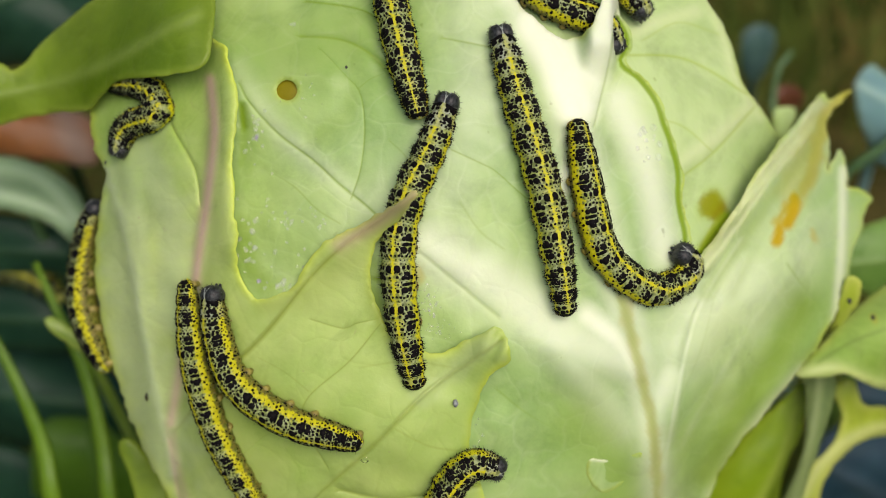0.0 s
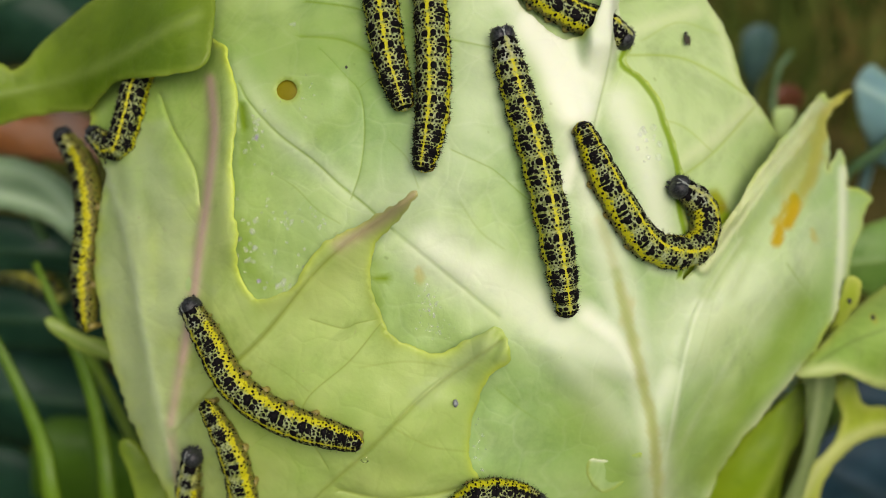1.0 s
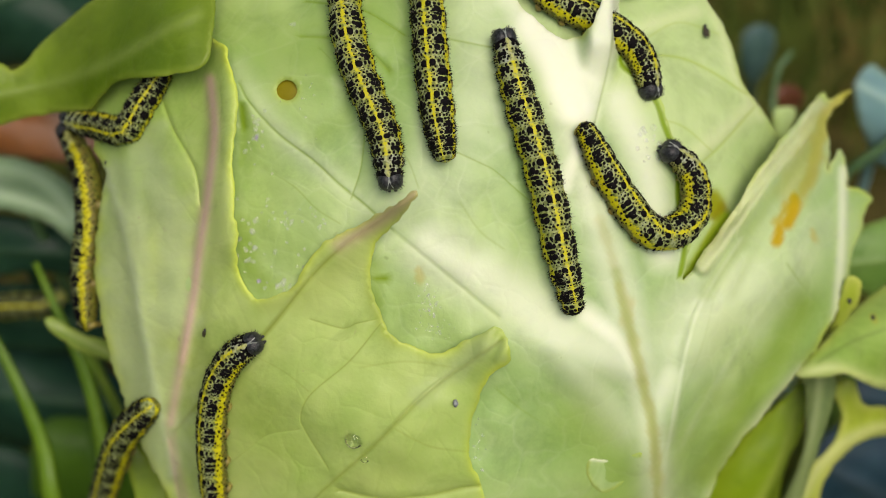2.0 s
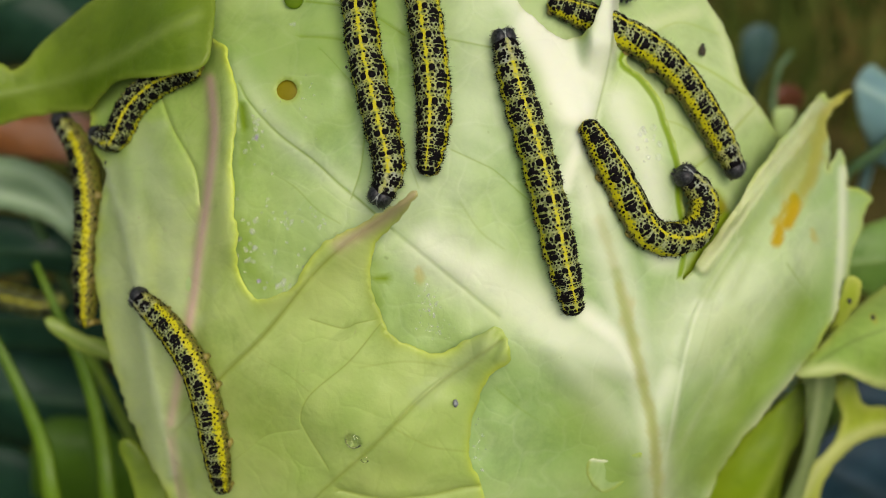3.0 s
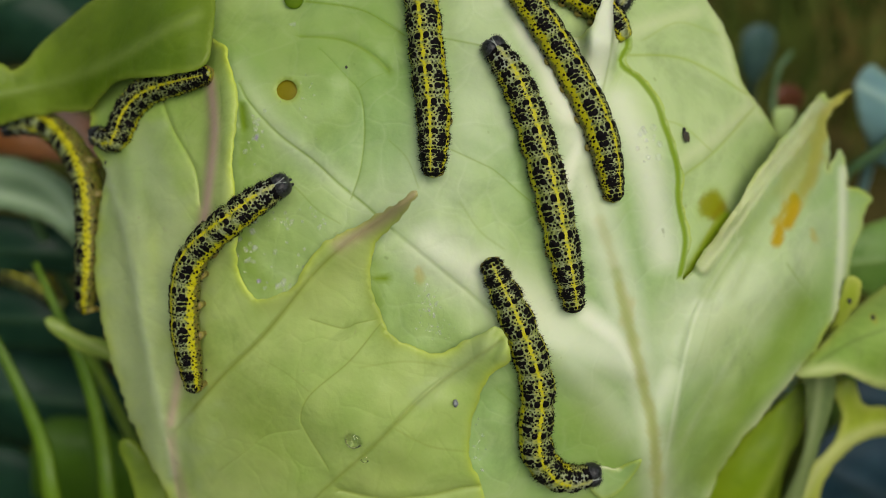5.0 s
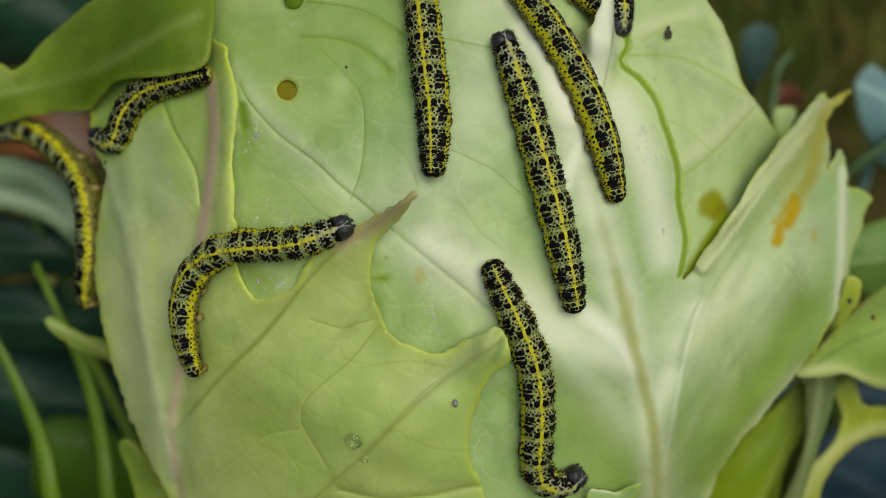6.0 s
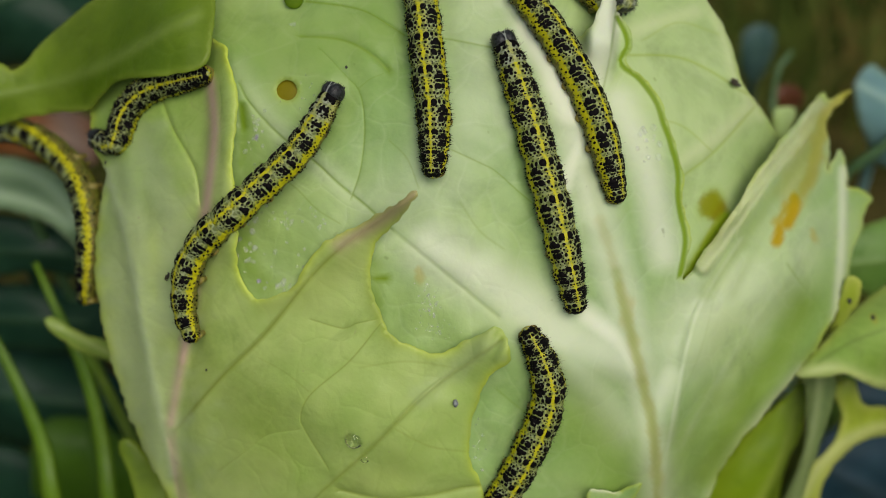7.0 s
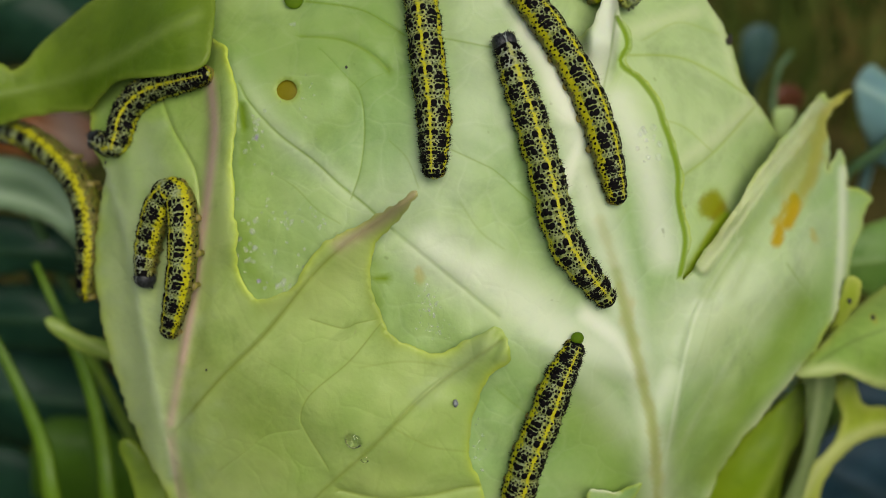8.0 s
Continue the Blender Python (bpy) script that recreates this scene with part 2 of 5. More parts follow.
    for key, lines in (("rib", ribs), ("mark", marks), ("stain", stains)):
        for points, width, rise, strength, *hard in lines:
            line = spline(points, 12.0)
            off = gap(vx, vy, line)
            if key == "stain":
                off = off * (1 + (0.2 if hard else 0.45) * waves(vx, vy, 26, seed + 6))
            near = np.exp(-(off / width) ** (hard[0] if hard else 4 if key == "stain" and width < 30 else 2))
            w = w + rise * near
            if width < 4:
                w = w - 0.17 * strength * np.exp(-(off / 15) ** 2)
            values[key] = np.maximum(values[key], strength * near)
    values["rim"] = np.exp(-(edge / rim) ** 2) * (0.6 + 0.4 * waves(vx, vy, 90, seed + 2))
    fade = np.clip(edge / 10.0, 0.25, 1)
    n = len(vx)
    top = at_many(vx, vy, w)
    low = at_many(vx, vy, w - thick * fade)
    a, b, c = top[tris[:, 0]], top[tris[:, 1]], top[tris[:, 2]]
    if (np.cross(b - a, c - a) @ np.array(AHEAD)).mean() > 0:
        tris = tris[:, ::-1]
    every = np.vstack([tris[:, [0, 1]], tris[:, [1, 2]], tris[:, [2, 0]]])
    known = {(int(p), int(q)) for p, q in every}
    walls = [(q, p, p + n, q + n) for p, q in known if (q, p) not in known]
    faces = [tuple(t) for t in tris.tolist()] + [(t[2] + n, t[1] + n, t[0] + n) for t in tris.tolist()] + walls
    ob = mesh_from(name, np.vstack([top, low]), faces, [mat], parent, label)
    for key, v in values.items():
        ob.data.attributes.new(key, "FLOAT", "POINT").data.foreach_set("value", np.concatenate([v, v]).astype(np.float32))
    return ob


def ribbon(name, points, widths, mat, parent=None, label="", thick=0.0005, facing=None):
    """A grass blade or stalk: a lens-shaped section swept along a line of the world."""
    line = spline([tuple(p) for p in points], 0.004)
    n = len(line)
    wide = np.interp(np.linspace(0, 1, n), np.linspace(0, 1, len(widths)), widths)
    verts, faces = [], []
    m = 8
    for i in range(n):
        way = Vector(line[min(i + 1, n - 1)] - line[max(i - 1, 0)]).normalized()
        out = way.cross(facing or AHEAD).normalized()
        up = out.cross(way)
        for k in range(m):
            a = 6.2832 * k / m
            verts.append(Vector(line[i]) + out * (math.cos(a) * wide[i] * 0.5) + up * (math.sin(a) * max(thick, wide[i] * 0.12) + 0.12 * wide[i] * math.cos(a) ** 2))
    for i in range(n - 1):
        faces += [(i * m + k, i * m + (k + 1) % m, (i + 1) * m + (k + 1) % m, (i + 1) * m + k) for k in range(m)]
    faces += [tuple(range(m - 1, -1, -1)), tuple((n - 1) * m + k for k in range(m))]
    return mesh_from(name, verts, faces, [mat], parent, label)


# ---- ground ----
def build_ground():
    m, nodes, links, shader = material("damp_soil")
    fac = noise_out(nodes, links, 22, 8, 0.65)
    fine = noise_out(nodes, links, 140, 5, 0.6)
    colour = mixed(nodes, links, ramp(nodes, links, fac, [(0.38, 0.0), (0.62, 1.0)]), (0.040, 0.042, 0.010), (0.120, 0.095, 0.028))
    moss = ramp(nodes, links, noise_out(nodes, links, 9, 4), [(0.38, 0.0), (0.54, 0.85)])
    colour = mixed(nodes, links, moss, colour, (0.062, 0.094, 0.014))
    links.new(colour, shader.inputs["Base Color"])
    shader.inputs["Roughness"].default_value = 0.95
    shader.inputs["Specular IOR Level"].default_value = 0.08
    add_bump(nodes, links, shader, fine, 0.8, 0.004)
    n = 120
    s = np.linspace(-1, 1, n)
    axis = np.sign(s) * (np.abs(s) * 0.5 + np.abs(s) ** 7 * 400)
    gx, gy = np.meshgrid(axis, axis + 0.2)
    near = np.exp(-(gx ** 2 + gy ** 2) / 1.0)
    gz = (0.010 * np.sin(gx * 31) * np.sin(gy * 27 + 1) + 0.006 * np.sin(gx * 83 + gy * 61)) * near - 0.012
    faces = [(j * n + i, j * n + i + 1, (j + 1) * n + i + 1, (j + 1) * n + i) for j in range(n - 1) for i in range(n - 1)]
    ob = mesh_from("ground", np.stack([gx.ravel(), gy.ravel(), gz.ravel()], 1), faces, [m])
    tagged(ob, "dark damp garden soil with mossy patches", "ground", kind="structure")


build_ground()


# ---- the cabbage ----
def wrapper_height(x, y):
    d = (x - 1208) * 0.77 + (y - 497) * 0.64
    flare = 13 * smooth(-20, 260, d) * smooth(900, 300, y) + 2.5 * np.exp(-((d - 10) / 45) ** 2) * smooth(1190, 1330, x)
    strip = 5.5 * smooth(150, 55, y) * smooth(1015, 1052, x) * smooth(1094, 1080, x)
    pleat = 1.6 * np.exp(-((x - 1185 - 0.45 * (720 - y)) / 38) ** 2) * smooth(480, 620, y) - 2.4 * np.exp(-((x - 1290 - 0.5 * (720 - y)) / 60) ** 2) * smooth(430, 640, y)
    hollow = -1.2 * bump(x, y, 760, 520, 90, 80) - 1.0 * bump(x, y, 470, 400, 70, 120) + 1.0 * bump(x, y, 1000, 640, 120, 60)
    turn = np.maximum((x - 1200) * 0.72 + (y - 860) * 0.69, 0) * smooth(520, 640, y)
    roll = -3.0 * np.exp(-((d + 4) / 14) ** 2) * smooth(1215, 1300, x) * smooth(150, 260, y)
    return dome(x, y) + flare + strip + pleat + hollow + roll - 0.085 * turn


def outer_height(x, y):
    lift = 1.6 + 3.0 * np.exp(-((x - 405) / 30) ** 2) * smooth(540, 380, y)
    tip = 7.5 * bump(x, y, 735, 335, 95, 75)
    flap = 2.8 * bump(x, y, 890, 610, 60, 60) + 0.8 * np.sin((x + 0.6 * y) / 8.0) * bump(x, y, 880, 612, 30, 40)
    crease = -1.2 * np.exp(-((x - 345 + 0.1 * (y - 500)) / 26) ** 2) * smooth(300, 520, y) + 0.8 * np.exp(-((x - 235 - 0.1 * (y - 400)) / 22) ** 2)
    swell = 1.6 * bump(x, y, 700, 760, 90, 70) + 1.2 * bump(x, y, 520, 680, 80, 60)
    return dome(x, y) + lift + tip + flap + crease + swell


def side_height(low, x0, y0, x1, y1, rise, seed):
    """A blade that arches across the line between two places."""
    length = math.hypot(x1 - x0, y1 - y0)

    def height(x, y):
        across = ((x - x0) * (y1 - y0) - (y - y0) * (x1 - x0)) / length
        along = ((x - x0) * (x1 - x0) + (y - y0) * (y1 - y0)) / length / length
        return low + rise * (1 - (across / 60) ** 2) - 6 * np.clip(along, 0, 1.5) ** 2 + 1.2 * waves(x, y, 130, seed)
    return height


def build_cabbage():
    cabbage = new("cabbage")
    cabbage.location = (0.0, 0.03, 0.0)
    tagged(cabbage, "pale green cabbage head with eaten, torn leaves", "cabbage")
    bpy.context.view_layer.update()
    inv = cabbage.matrix_world.inverted()

    def put(ob):
        ob.matrix_parent_inverse = inv
        return ob

    def spot(cx, cy, rx, ry, seed):
        rng = random.Random(seed)
        return [(cx + rx * rng.uniform(0.985, 1.02) * math.cos(a * 0.3927), cy + ry * rng.uniform(0.985, 1.02) * math.sin(a * 0.3927)) for a in range(16)]

    put(leaf("inner_leaf", [(330, -90), (700, -140), (1000, -150), (1180, -90), (1250, 0), (1292, 70), (1312, 140), (1352, 200), (1380, 262),
                            (1345, 330), (1300, 430), (1240, 560), (1000, 640), (600, 620), (380, 500), (320, 200)],
             lambda x, y: dome(x, y) - 2.4 - 6.0 * bump(x, y, 1385, 290, 75, 140) + 2.3 * bump(x, y, 508, 160, 60, 60) + 1.3 * bump(x, y, 1005, 10, 70, 70) + 2.0 * bump(x, y, 1228, 462, 26, 60), BACK, cabbage, "pale green inner leaf with fine veins",
             ribs=[([(1010, 120), (1110, 60), (1230, 20)], 14, 0.3, 0.5), ([(1130, 330), (1260, 250), (1340, 180)], 16, 0.3, 0.5),
                   ([(1160, 260), (1130, 400), (1160, 480)], 34, 0.2, 0.7), ([(1240, -20), (1282, 66), (1302, 138), (1346, 208)], 9, 0.5, 0.45)],
             marks=[([(1095, 98), (1190, 100), (1250, 122), (1318, 165)], 2.4, -0.1, 0.55), ([(1205, 315), (1265, 268), (1335, 190)], 2.4, -0.1, 0.5),
                    ([(1120, 240), (1165, 215), (1210, 225), (1260, 268)], 2.0, 0.0, 0.35), ([(1208, 505), (1240, 450), (1285, 384)], 11, 0.0, 1.0, 4),
                    ([(1140, 70), (1200, 40), (1270, 60)], 2.0, 0.0, 0.3), ([(1262, 350), (1250, 372)], 20, 0.0, 0.38, 4)],
             stains=[([(1258, 362), (1266, 368)], 24, 0.0, 1.0, 8), ([(1276, 385), (1252, 435)], 10, 0.0, 0.6, 4), ([(498, 160), (518, 160)], 34, 0.0, 1.0, 8), ([(1262, 350), (1250, 372)], 13, 0.0, 1.0, 8)],
             step=8.0, seed=3, rim=5))
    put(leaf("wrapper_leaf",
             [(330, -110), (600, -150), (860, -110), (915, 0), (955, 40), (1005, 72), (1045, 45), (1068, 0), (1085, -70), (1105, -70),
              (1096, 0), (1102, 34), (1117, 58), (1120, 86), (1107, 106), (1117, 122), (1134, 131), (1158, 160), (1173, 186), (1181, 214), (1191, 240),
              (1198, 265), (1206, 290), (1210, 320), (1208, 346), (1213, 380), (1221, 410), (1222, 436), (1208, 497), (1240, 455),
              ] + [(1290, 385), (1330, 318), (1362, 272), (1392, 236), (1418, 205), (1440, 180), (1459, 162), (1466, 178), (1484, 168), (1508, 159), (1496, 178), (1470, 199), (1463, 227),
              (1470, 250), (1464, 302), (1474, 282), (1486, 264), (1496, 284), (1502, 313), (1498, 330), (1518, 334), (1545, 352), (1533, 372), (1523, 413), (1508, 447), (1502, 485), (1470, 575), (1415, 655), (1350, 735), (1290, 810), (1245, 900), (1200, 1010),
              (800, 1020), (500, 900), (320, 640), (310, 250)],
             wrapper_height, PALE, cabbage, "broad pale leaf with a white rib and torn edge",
             ribs=[([(1175, 990), (1150, 760), (1115, 580), (1065, 400), (1015, 220), (975, 110), (905, -10)], 38, 0.7, 0.66),
                   ([(1150, 800), (1010, 640), (860, 540), (690, 400), (560, 290), (480, 220), (420, 120)], 22, 0.1, 0.30),
                   ([(760, 440), (900, 520), (1010, 600), (1120, 640)], 54, 0.4, 0.66),
                   ] + [
                   ([(950, 40), (990, 110), (1020, 190)], 46, 0.0, 1.0, 4), ([(1015, 200), (1060, 100), (1085, -20)], 28, 0.3, 0.85, 4), ([(1000, 330), (1030, 240), (1062, 130)], 20, 0.3, 0.8),
                   ([(690, 380), (800, 260), (860, 100), (850, -60)], 80, 0.0, 0.30),
                   ([(1000, 620), (1060, 700), (1110, 760)], 42, 0.3, 0.5)] + [
                   ([(1172, 860), (1195, 720), (1225, 580), (1262, 500), (1310, 425)], 7, 0.4, 0.55), ([(1190, 620), (1240, 545), (1320, 490)], 75, 0.0, 0.42), ([(1330, 560), (1400, 470), (1450, 400)], 55, 0.0, 0.25), ([(1160, 720), (1185, 660)], 30, 0.0, 0.6),
                   ([(1040, 560), (1100, 610), (1130, 660)], 26, 0.3, 0.9),
                   ([(1165, 860), (1290, 640), (1400, 480), (1490, 330)], 8, 0.3, 0.2),
                   ] + [([(1480, 580), (1490, 430), (1492, 300)], 9, 0.5, 0.7),
                   ([(1262, 880), (1325, 775), (1392, 690), (1420, 660)], 14, 1.0, 0.6),
                   ([(1320, 480), (1400, 330), (1460, 230)], 60, 0.0, 0.28), ([(1095, 180), (1145, 300), (1175, 450)], 34, 0.0, 0.7),
                   ([(1244, 470), (1268, 434), (1312, 372), (1352, 315), (1392, 268), (1424, 230), (1448, 190)], 16, 1.8, 0.36, 8)],
             marks=[([(1090, 480), (1104, 540), (1122, 610), (1140, 690), (1158, 780), (1165, 920)], 12, -0.2, 0.5), ([(1040, 300), (1065, 390), (1090, 480), (1112, 570)], 11, -0.1, 0.24),
                    # broad band down the lower right: shade of the turned-away face, put into the colour
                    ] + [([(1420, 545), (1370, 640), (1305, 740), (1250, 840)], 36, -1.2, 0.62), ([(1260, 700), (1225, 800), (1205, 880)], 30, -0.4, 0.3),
                    ([(1030, 740), (1085, 800), (1105, 900)], 70, 0.0, 0.50), ([(1210, 780), (1190, 900)], 40, 0.0, 0.4), ([(1090, 20), (1078, 110), (1052, 222)], 2.2, -0.2, 0.4),
                    ] + [([(1091, 30), (1107, 60), (1110, 84), (1096, 106), (1108, 124), (1127, 136), (1150, 164), (1164, 188), (1172, 216), (1182, 240), (1189, 265), (1197, 290), (1200, 320), (1199, 346), (1204, 380), (1211, 410), (1212, 436), (1203, 488)], 4.0, 0.1, 1.0, 8),
                    ] + [([(425, 150), (440, 180), (492, 237), (553, 283), (600, 326), (650, 366), (690, 404)], 2.4, -0.2, 0.65), ([(690, 404), (790, 486), (880, 560)], 4, -0.2, 0.25),
                    ([(569, 89), (586, 106), (614, 137), (634, 158), (643, 192), (645, 240), (638, 300), (622, 350)], 1.7, -0.1, 0.55), ([(634, 158), (655, 140), (688, 127)], 1.6, 0.0, 0.45),
                    ([(531, 65), (570, 66), (605, 71), (634, 82), (665, 103), (689, 127)], 4.5, -0.4, 0.75), ([(541, 3), (603, 10), (648, 21), (689, 45), (715, 62)], 2.6, -0.3, 0.75),
                    ([(540, 45), (610, 40), (660, 75)], 20, 0.3, 0.20), ([(470, 300), (520, 330), (560, 370), (600, 395)], 1.6, 0.0, 0.4), ([(690, 250), (720, 280), (740, 330)], 1.6, 0.0, 0.3),
                    ] + [([(785, 68), (850, 80), (905, 92)], 2.0, -0.1, 0.5), ([(800, 266), (865, 296), (885, 310), (905, 328), (945, 362)], 1.6, -0.05, 0.45),
                    ([(815, 360), (850, 410), (890, 440)], 2.2, 0.0, 0.25), ([(430, 320), (480, 380), (560, 430)], 2.2, 0.0, 0.25),
                    ([(880, 690), (930, 730), (1000, 770)], 2.2, 0.0, 0.3), ([(1270, 500), (1240, 620), (1190, 740)], 2.4, 0.0, 0.1),
                    ([(1395, 470), (1430, 520), (1460, 560)], 2.4, -0.1, 0.35), ([(1330, 560), (1280, 680)], 2.2, 0.0, 0.1),
                    # bands inside the wing's rolled edge (from 1252, 517 and 1330, 430): painted shade
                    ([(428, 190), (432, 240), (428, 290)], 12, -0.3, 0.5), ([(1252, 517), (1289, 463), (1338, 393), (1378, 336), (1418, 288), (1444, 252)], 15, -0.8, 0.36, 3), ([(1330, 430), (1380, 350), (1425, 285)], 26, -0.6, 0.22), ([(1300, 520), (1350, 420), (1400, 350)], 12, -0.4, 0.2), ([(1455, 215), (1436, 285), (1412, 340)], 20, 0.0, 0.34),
                    # bands along the outer leaf's edge: the shadow it throws, painted in green
                    ] + [([(400, 40), (520, 85), (660, 60)], 100, 0.0, 0.36), ([(440, 20), (520, 55), (610, 75)], 30, -0.2, 0.3), ([(560, 240), (610, 200), (625, 140)], 22, -0.3, 0.25), ([(440, 230), (470, 400), (520, 450)], 48, 0.0, 0.30), ([(426, 400), (440, 470), (470, 505)], 26, 0.0, 0.6), ([(715, 540), (780, 595)], 42, 0.0, 0.25),
                    ([(690, 118), (688, 126)], 9, 0.2, 0.5), ([(666, 493), (682, 493)], 7, 0.0, 1.0, 4), ([(427, 188), (431, 225)], 10, -0.5, 0.9, 3), ([(660, 470), (668, 540)], 16, 0.0, 0.5)],
             stains=[([(1500, 165), (1478, 182), (1462, 205)], 9, 0.0, 0.55, 4), ([(1244, 470), (1268, 434), (1312, 372), (1352, 315), (1392, 268), (1424, 230), (1448, 190)], 16, 0.0, 0.17, 6), ([(1462, 200), (1450, 245), (1436, 300), (1420, 340)], 14, 0.0, 0.6), ([(1440, 220), (1420, 290), (1398, 340)], 26, 0.0, 0.30), ([(1406, 350), (1403, 372), (1394, 395)], 13, 0.1, 1.0, 6),
                     ([(1380, 405), (1375, 428)], 10, 0.1, 1.0, 6), ([(1392, 360), (1378, 395)], 7, 0.1, 0.8),
                     ([(1062, 390), (1084, 460), (1106, 540)], 10, 0.0, 0.20), ([(1096, 505), (1122, 610), (1140, 690), (1158, 780), (1165, 920)], 10, -0.2, 0.40), ([(1438, 410), (1440, 424)], 5, 0.0, 0.5), ([(740, 478), (742, 492)], 8, 0.0, 0.4)],
             holes=[spot(508, 160, 18, 18, 2)], step=7.0, seed=5, folds=0.75, ragged=3.0, rim=6.0))
    put(leaf("outer_leaf",
             [(380, 70), (408, 110), (421, 190), (412, 280), (418, 400), (424, 480), (455, 527), (512, 512), (542, 468), (580, 425),
              (640, 395), (700, 360), (735, 338), (722, 372), (670, 425), (655, 490), (668, 545), (690, 590), (730, 612), (775, 625),
              (820, 605), (885, 580), (901, 637), (862, 672), (835, 750), (830, 800), (850, 860), (870, 930), (850, 1010), (450, 1010),
              (320, 910), (232, 745), (185, 590), (168, 480), (174, 380), (187, 305), (168, 264), (160, 215), (185, 140), (310, 80)],
             outer_height, OUTER, cabbage, "yellow-green outer leaf with a ragged eaten edge",
             ribs=[([(735, 345), (640, 410), (560, 480), (470, 590), (390, 670), (312, 760)], 4.6, 0.4, 0.85),
                   ([(890, 600), (760, 690), (660, 790), (560, 880), (500, 960)], 4, 0.4, 0.6),
                   ([(672, 575), (617, 641), (550, 698), (532, 736), (540, 762), (581, 829)], 1.8, -0.1, 0.5),
                   ([(550, 566), (607, 582), (627, 574), (664, 566)], 1.6, -0.1, 0.4), ([(390, 832), (437, 798), (473, 770), (529, 760)], 1.8, -0.1, 0.4), ([(457, 633), (504, 659), (545, 692)], 1.6, 0.0, 0.3),
                   ] + [([(640, 650), (720, 640), (800, 650)], 2.2, 0.0, 0.25), ([(700, 760), (760, 790), (830, 800)], 2.2, 0.0, 0.3),
                   ([(602, 868), (669, 881), (751, 878), (823, 863), (858, 860)], 3.6, -0.5, 0.6),
                   ] + [([(732, 342), (700, 370), (640, 415)], 17, 0.0, 0.62), ([(655, 430), (600, 470), (540, 520)], 30, 0.0, 0.35), ([(660, 480), (668, 545), (700, 600)], 18, 0.0, 0.4),
                   ([(460, 545), (520, 530), (560, 480)], 16, 0.0, 0.35), ([(285, 170), (305, 225), (345, 300), (354, 360)], 2.2, -0.5, 0.35), ([(300, 580), (280, 700), (300, 820)], 24, 0.0, 0.25), ([(330, 640), (420, 700), (480, 800)], 70, 0.0, 0.30),
                   ([(700, 850), (620, 870), (560, 900)], 40, 0.0, 0.25), ([(850, 690), (838, 760), (835, 820)], 12, 0.0, 0.3)],
             marks=[([(372, 140), (379, 230), (368, 340), (352, 450), (342, 530), (322, 640)], 9, 0.5, 0.75), ([(300, 780), (312, 850), (328, 920)], 5, -0.3, 0.45),
                    ([(330, 600), (316, 670), (302, 750)], 9, 0.4, 0.55), ([(300, 745), (308, 800), (325, 870), (340, 950)], 8, 0.2, 0.35), ([(732, 342), (700, 370), (650, 405), (600, 432)], 15, 0.0, 0.42)],
             # grey-green left side; its colour is also darkened for the shade of the curve
             stains=[([(215, 320), (225, 450), (250, 640), (290, 800)], 55, 0.0, 0.65), ([(250, 250), (280, 330), (305, 420), (300, 560)], 42, 0.0, 0.62),
                     ([(186, 300), (222, 420), (262, 640), (308, 840)], 9, 0.4, 0.9), ([(860, 610), (800, 660), (740, 700)], 22, 0.0, 0.3)],
             step=7.0, seed=8, folds=0.7, ragged=3.6))
    # its raised right end is an added, unseen hood that shades the leaf below
    put(leaf("side_leaf", [(-90, 100), (0, 113), (30, 123), (90, 60), (200, -20), (330, -50), (380, -30), (376, 60), (366, 112), (300, 134), (215, 142), (180, 172), (150, 196), (60, 205), (0, 222), (-90, 230)],
             lambda x, y: -27 + 24 * smooth(60, 340, x) - 2.0 * ((y - 120) / 90) ** 2 + 1.2 * waves(x, y, 130, 2), DEEP, cabbage, "curled green leaf with an added shading hood",
             ribs=[([(-60, 180), (150, 130), (350, 20)], 10, 0.5, 0.5)], seed=11))
    put(leaf("side_leaf", [(1405, 662), (1450, 615), (1500, 560), (1568, 505), (1660, 470), (1660, 700), (1568, 692), (1500, 664), (1450, 668)],
             side_height(-33, 1400, 665, 1660, 560, 3.0, 5), GREEN, cabbage, "curled green leaf with an added shading hood with a pale lower edge",
             ribs=[([(1410, 664), (1480, 655), (1560, 685), (1650, 705)], 14, 0.5, 0.7)],
             marks=[([(1450, 640), (1520, 600), (1640, 560)], 3, 0.0, 0.4)], stains=[([(1548, 562), (1552, 566)], 4, 0.0, 0.9)], seed=12))
    put(leaf("side_leaf", [(1380, 900), (1420, 800), (1425, 700), (1418, 655), (1450, 660), (1480, 668), (1470, 730), (1440, 820), (1400, 940)],
             side_height(-42, 1450, 660, 1390, 930, 4.0, 6), DULL, cabbage, "folded green leaf", ribs=[([(1400, 900), (1440, 760), (1450, 670)], 9, 0.6, 0.4)], seed=13))
    put(leaf("side_leaf", [(1180, 990), (1240, 880), (1300, 790), (1380, 710), (1425, 680), (1418, 760), (1390, 830), (1360, 940), (1300, 1000)],
             side_height(-47, 1420, 690, 1230, 960, 3.0, 16), LIME, cabbage, "olive-green leaf in the shade of the head", ribs=[([(1300, 960), (1380, 820), (1420, 700)], 9, 0.5, 0.7)], seed=19))
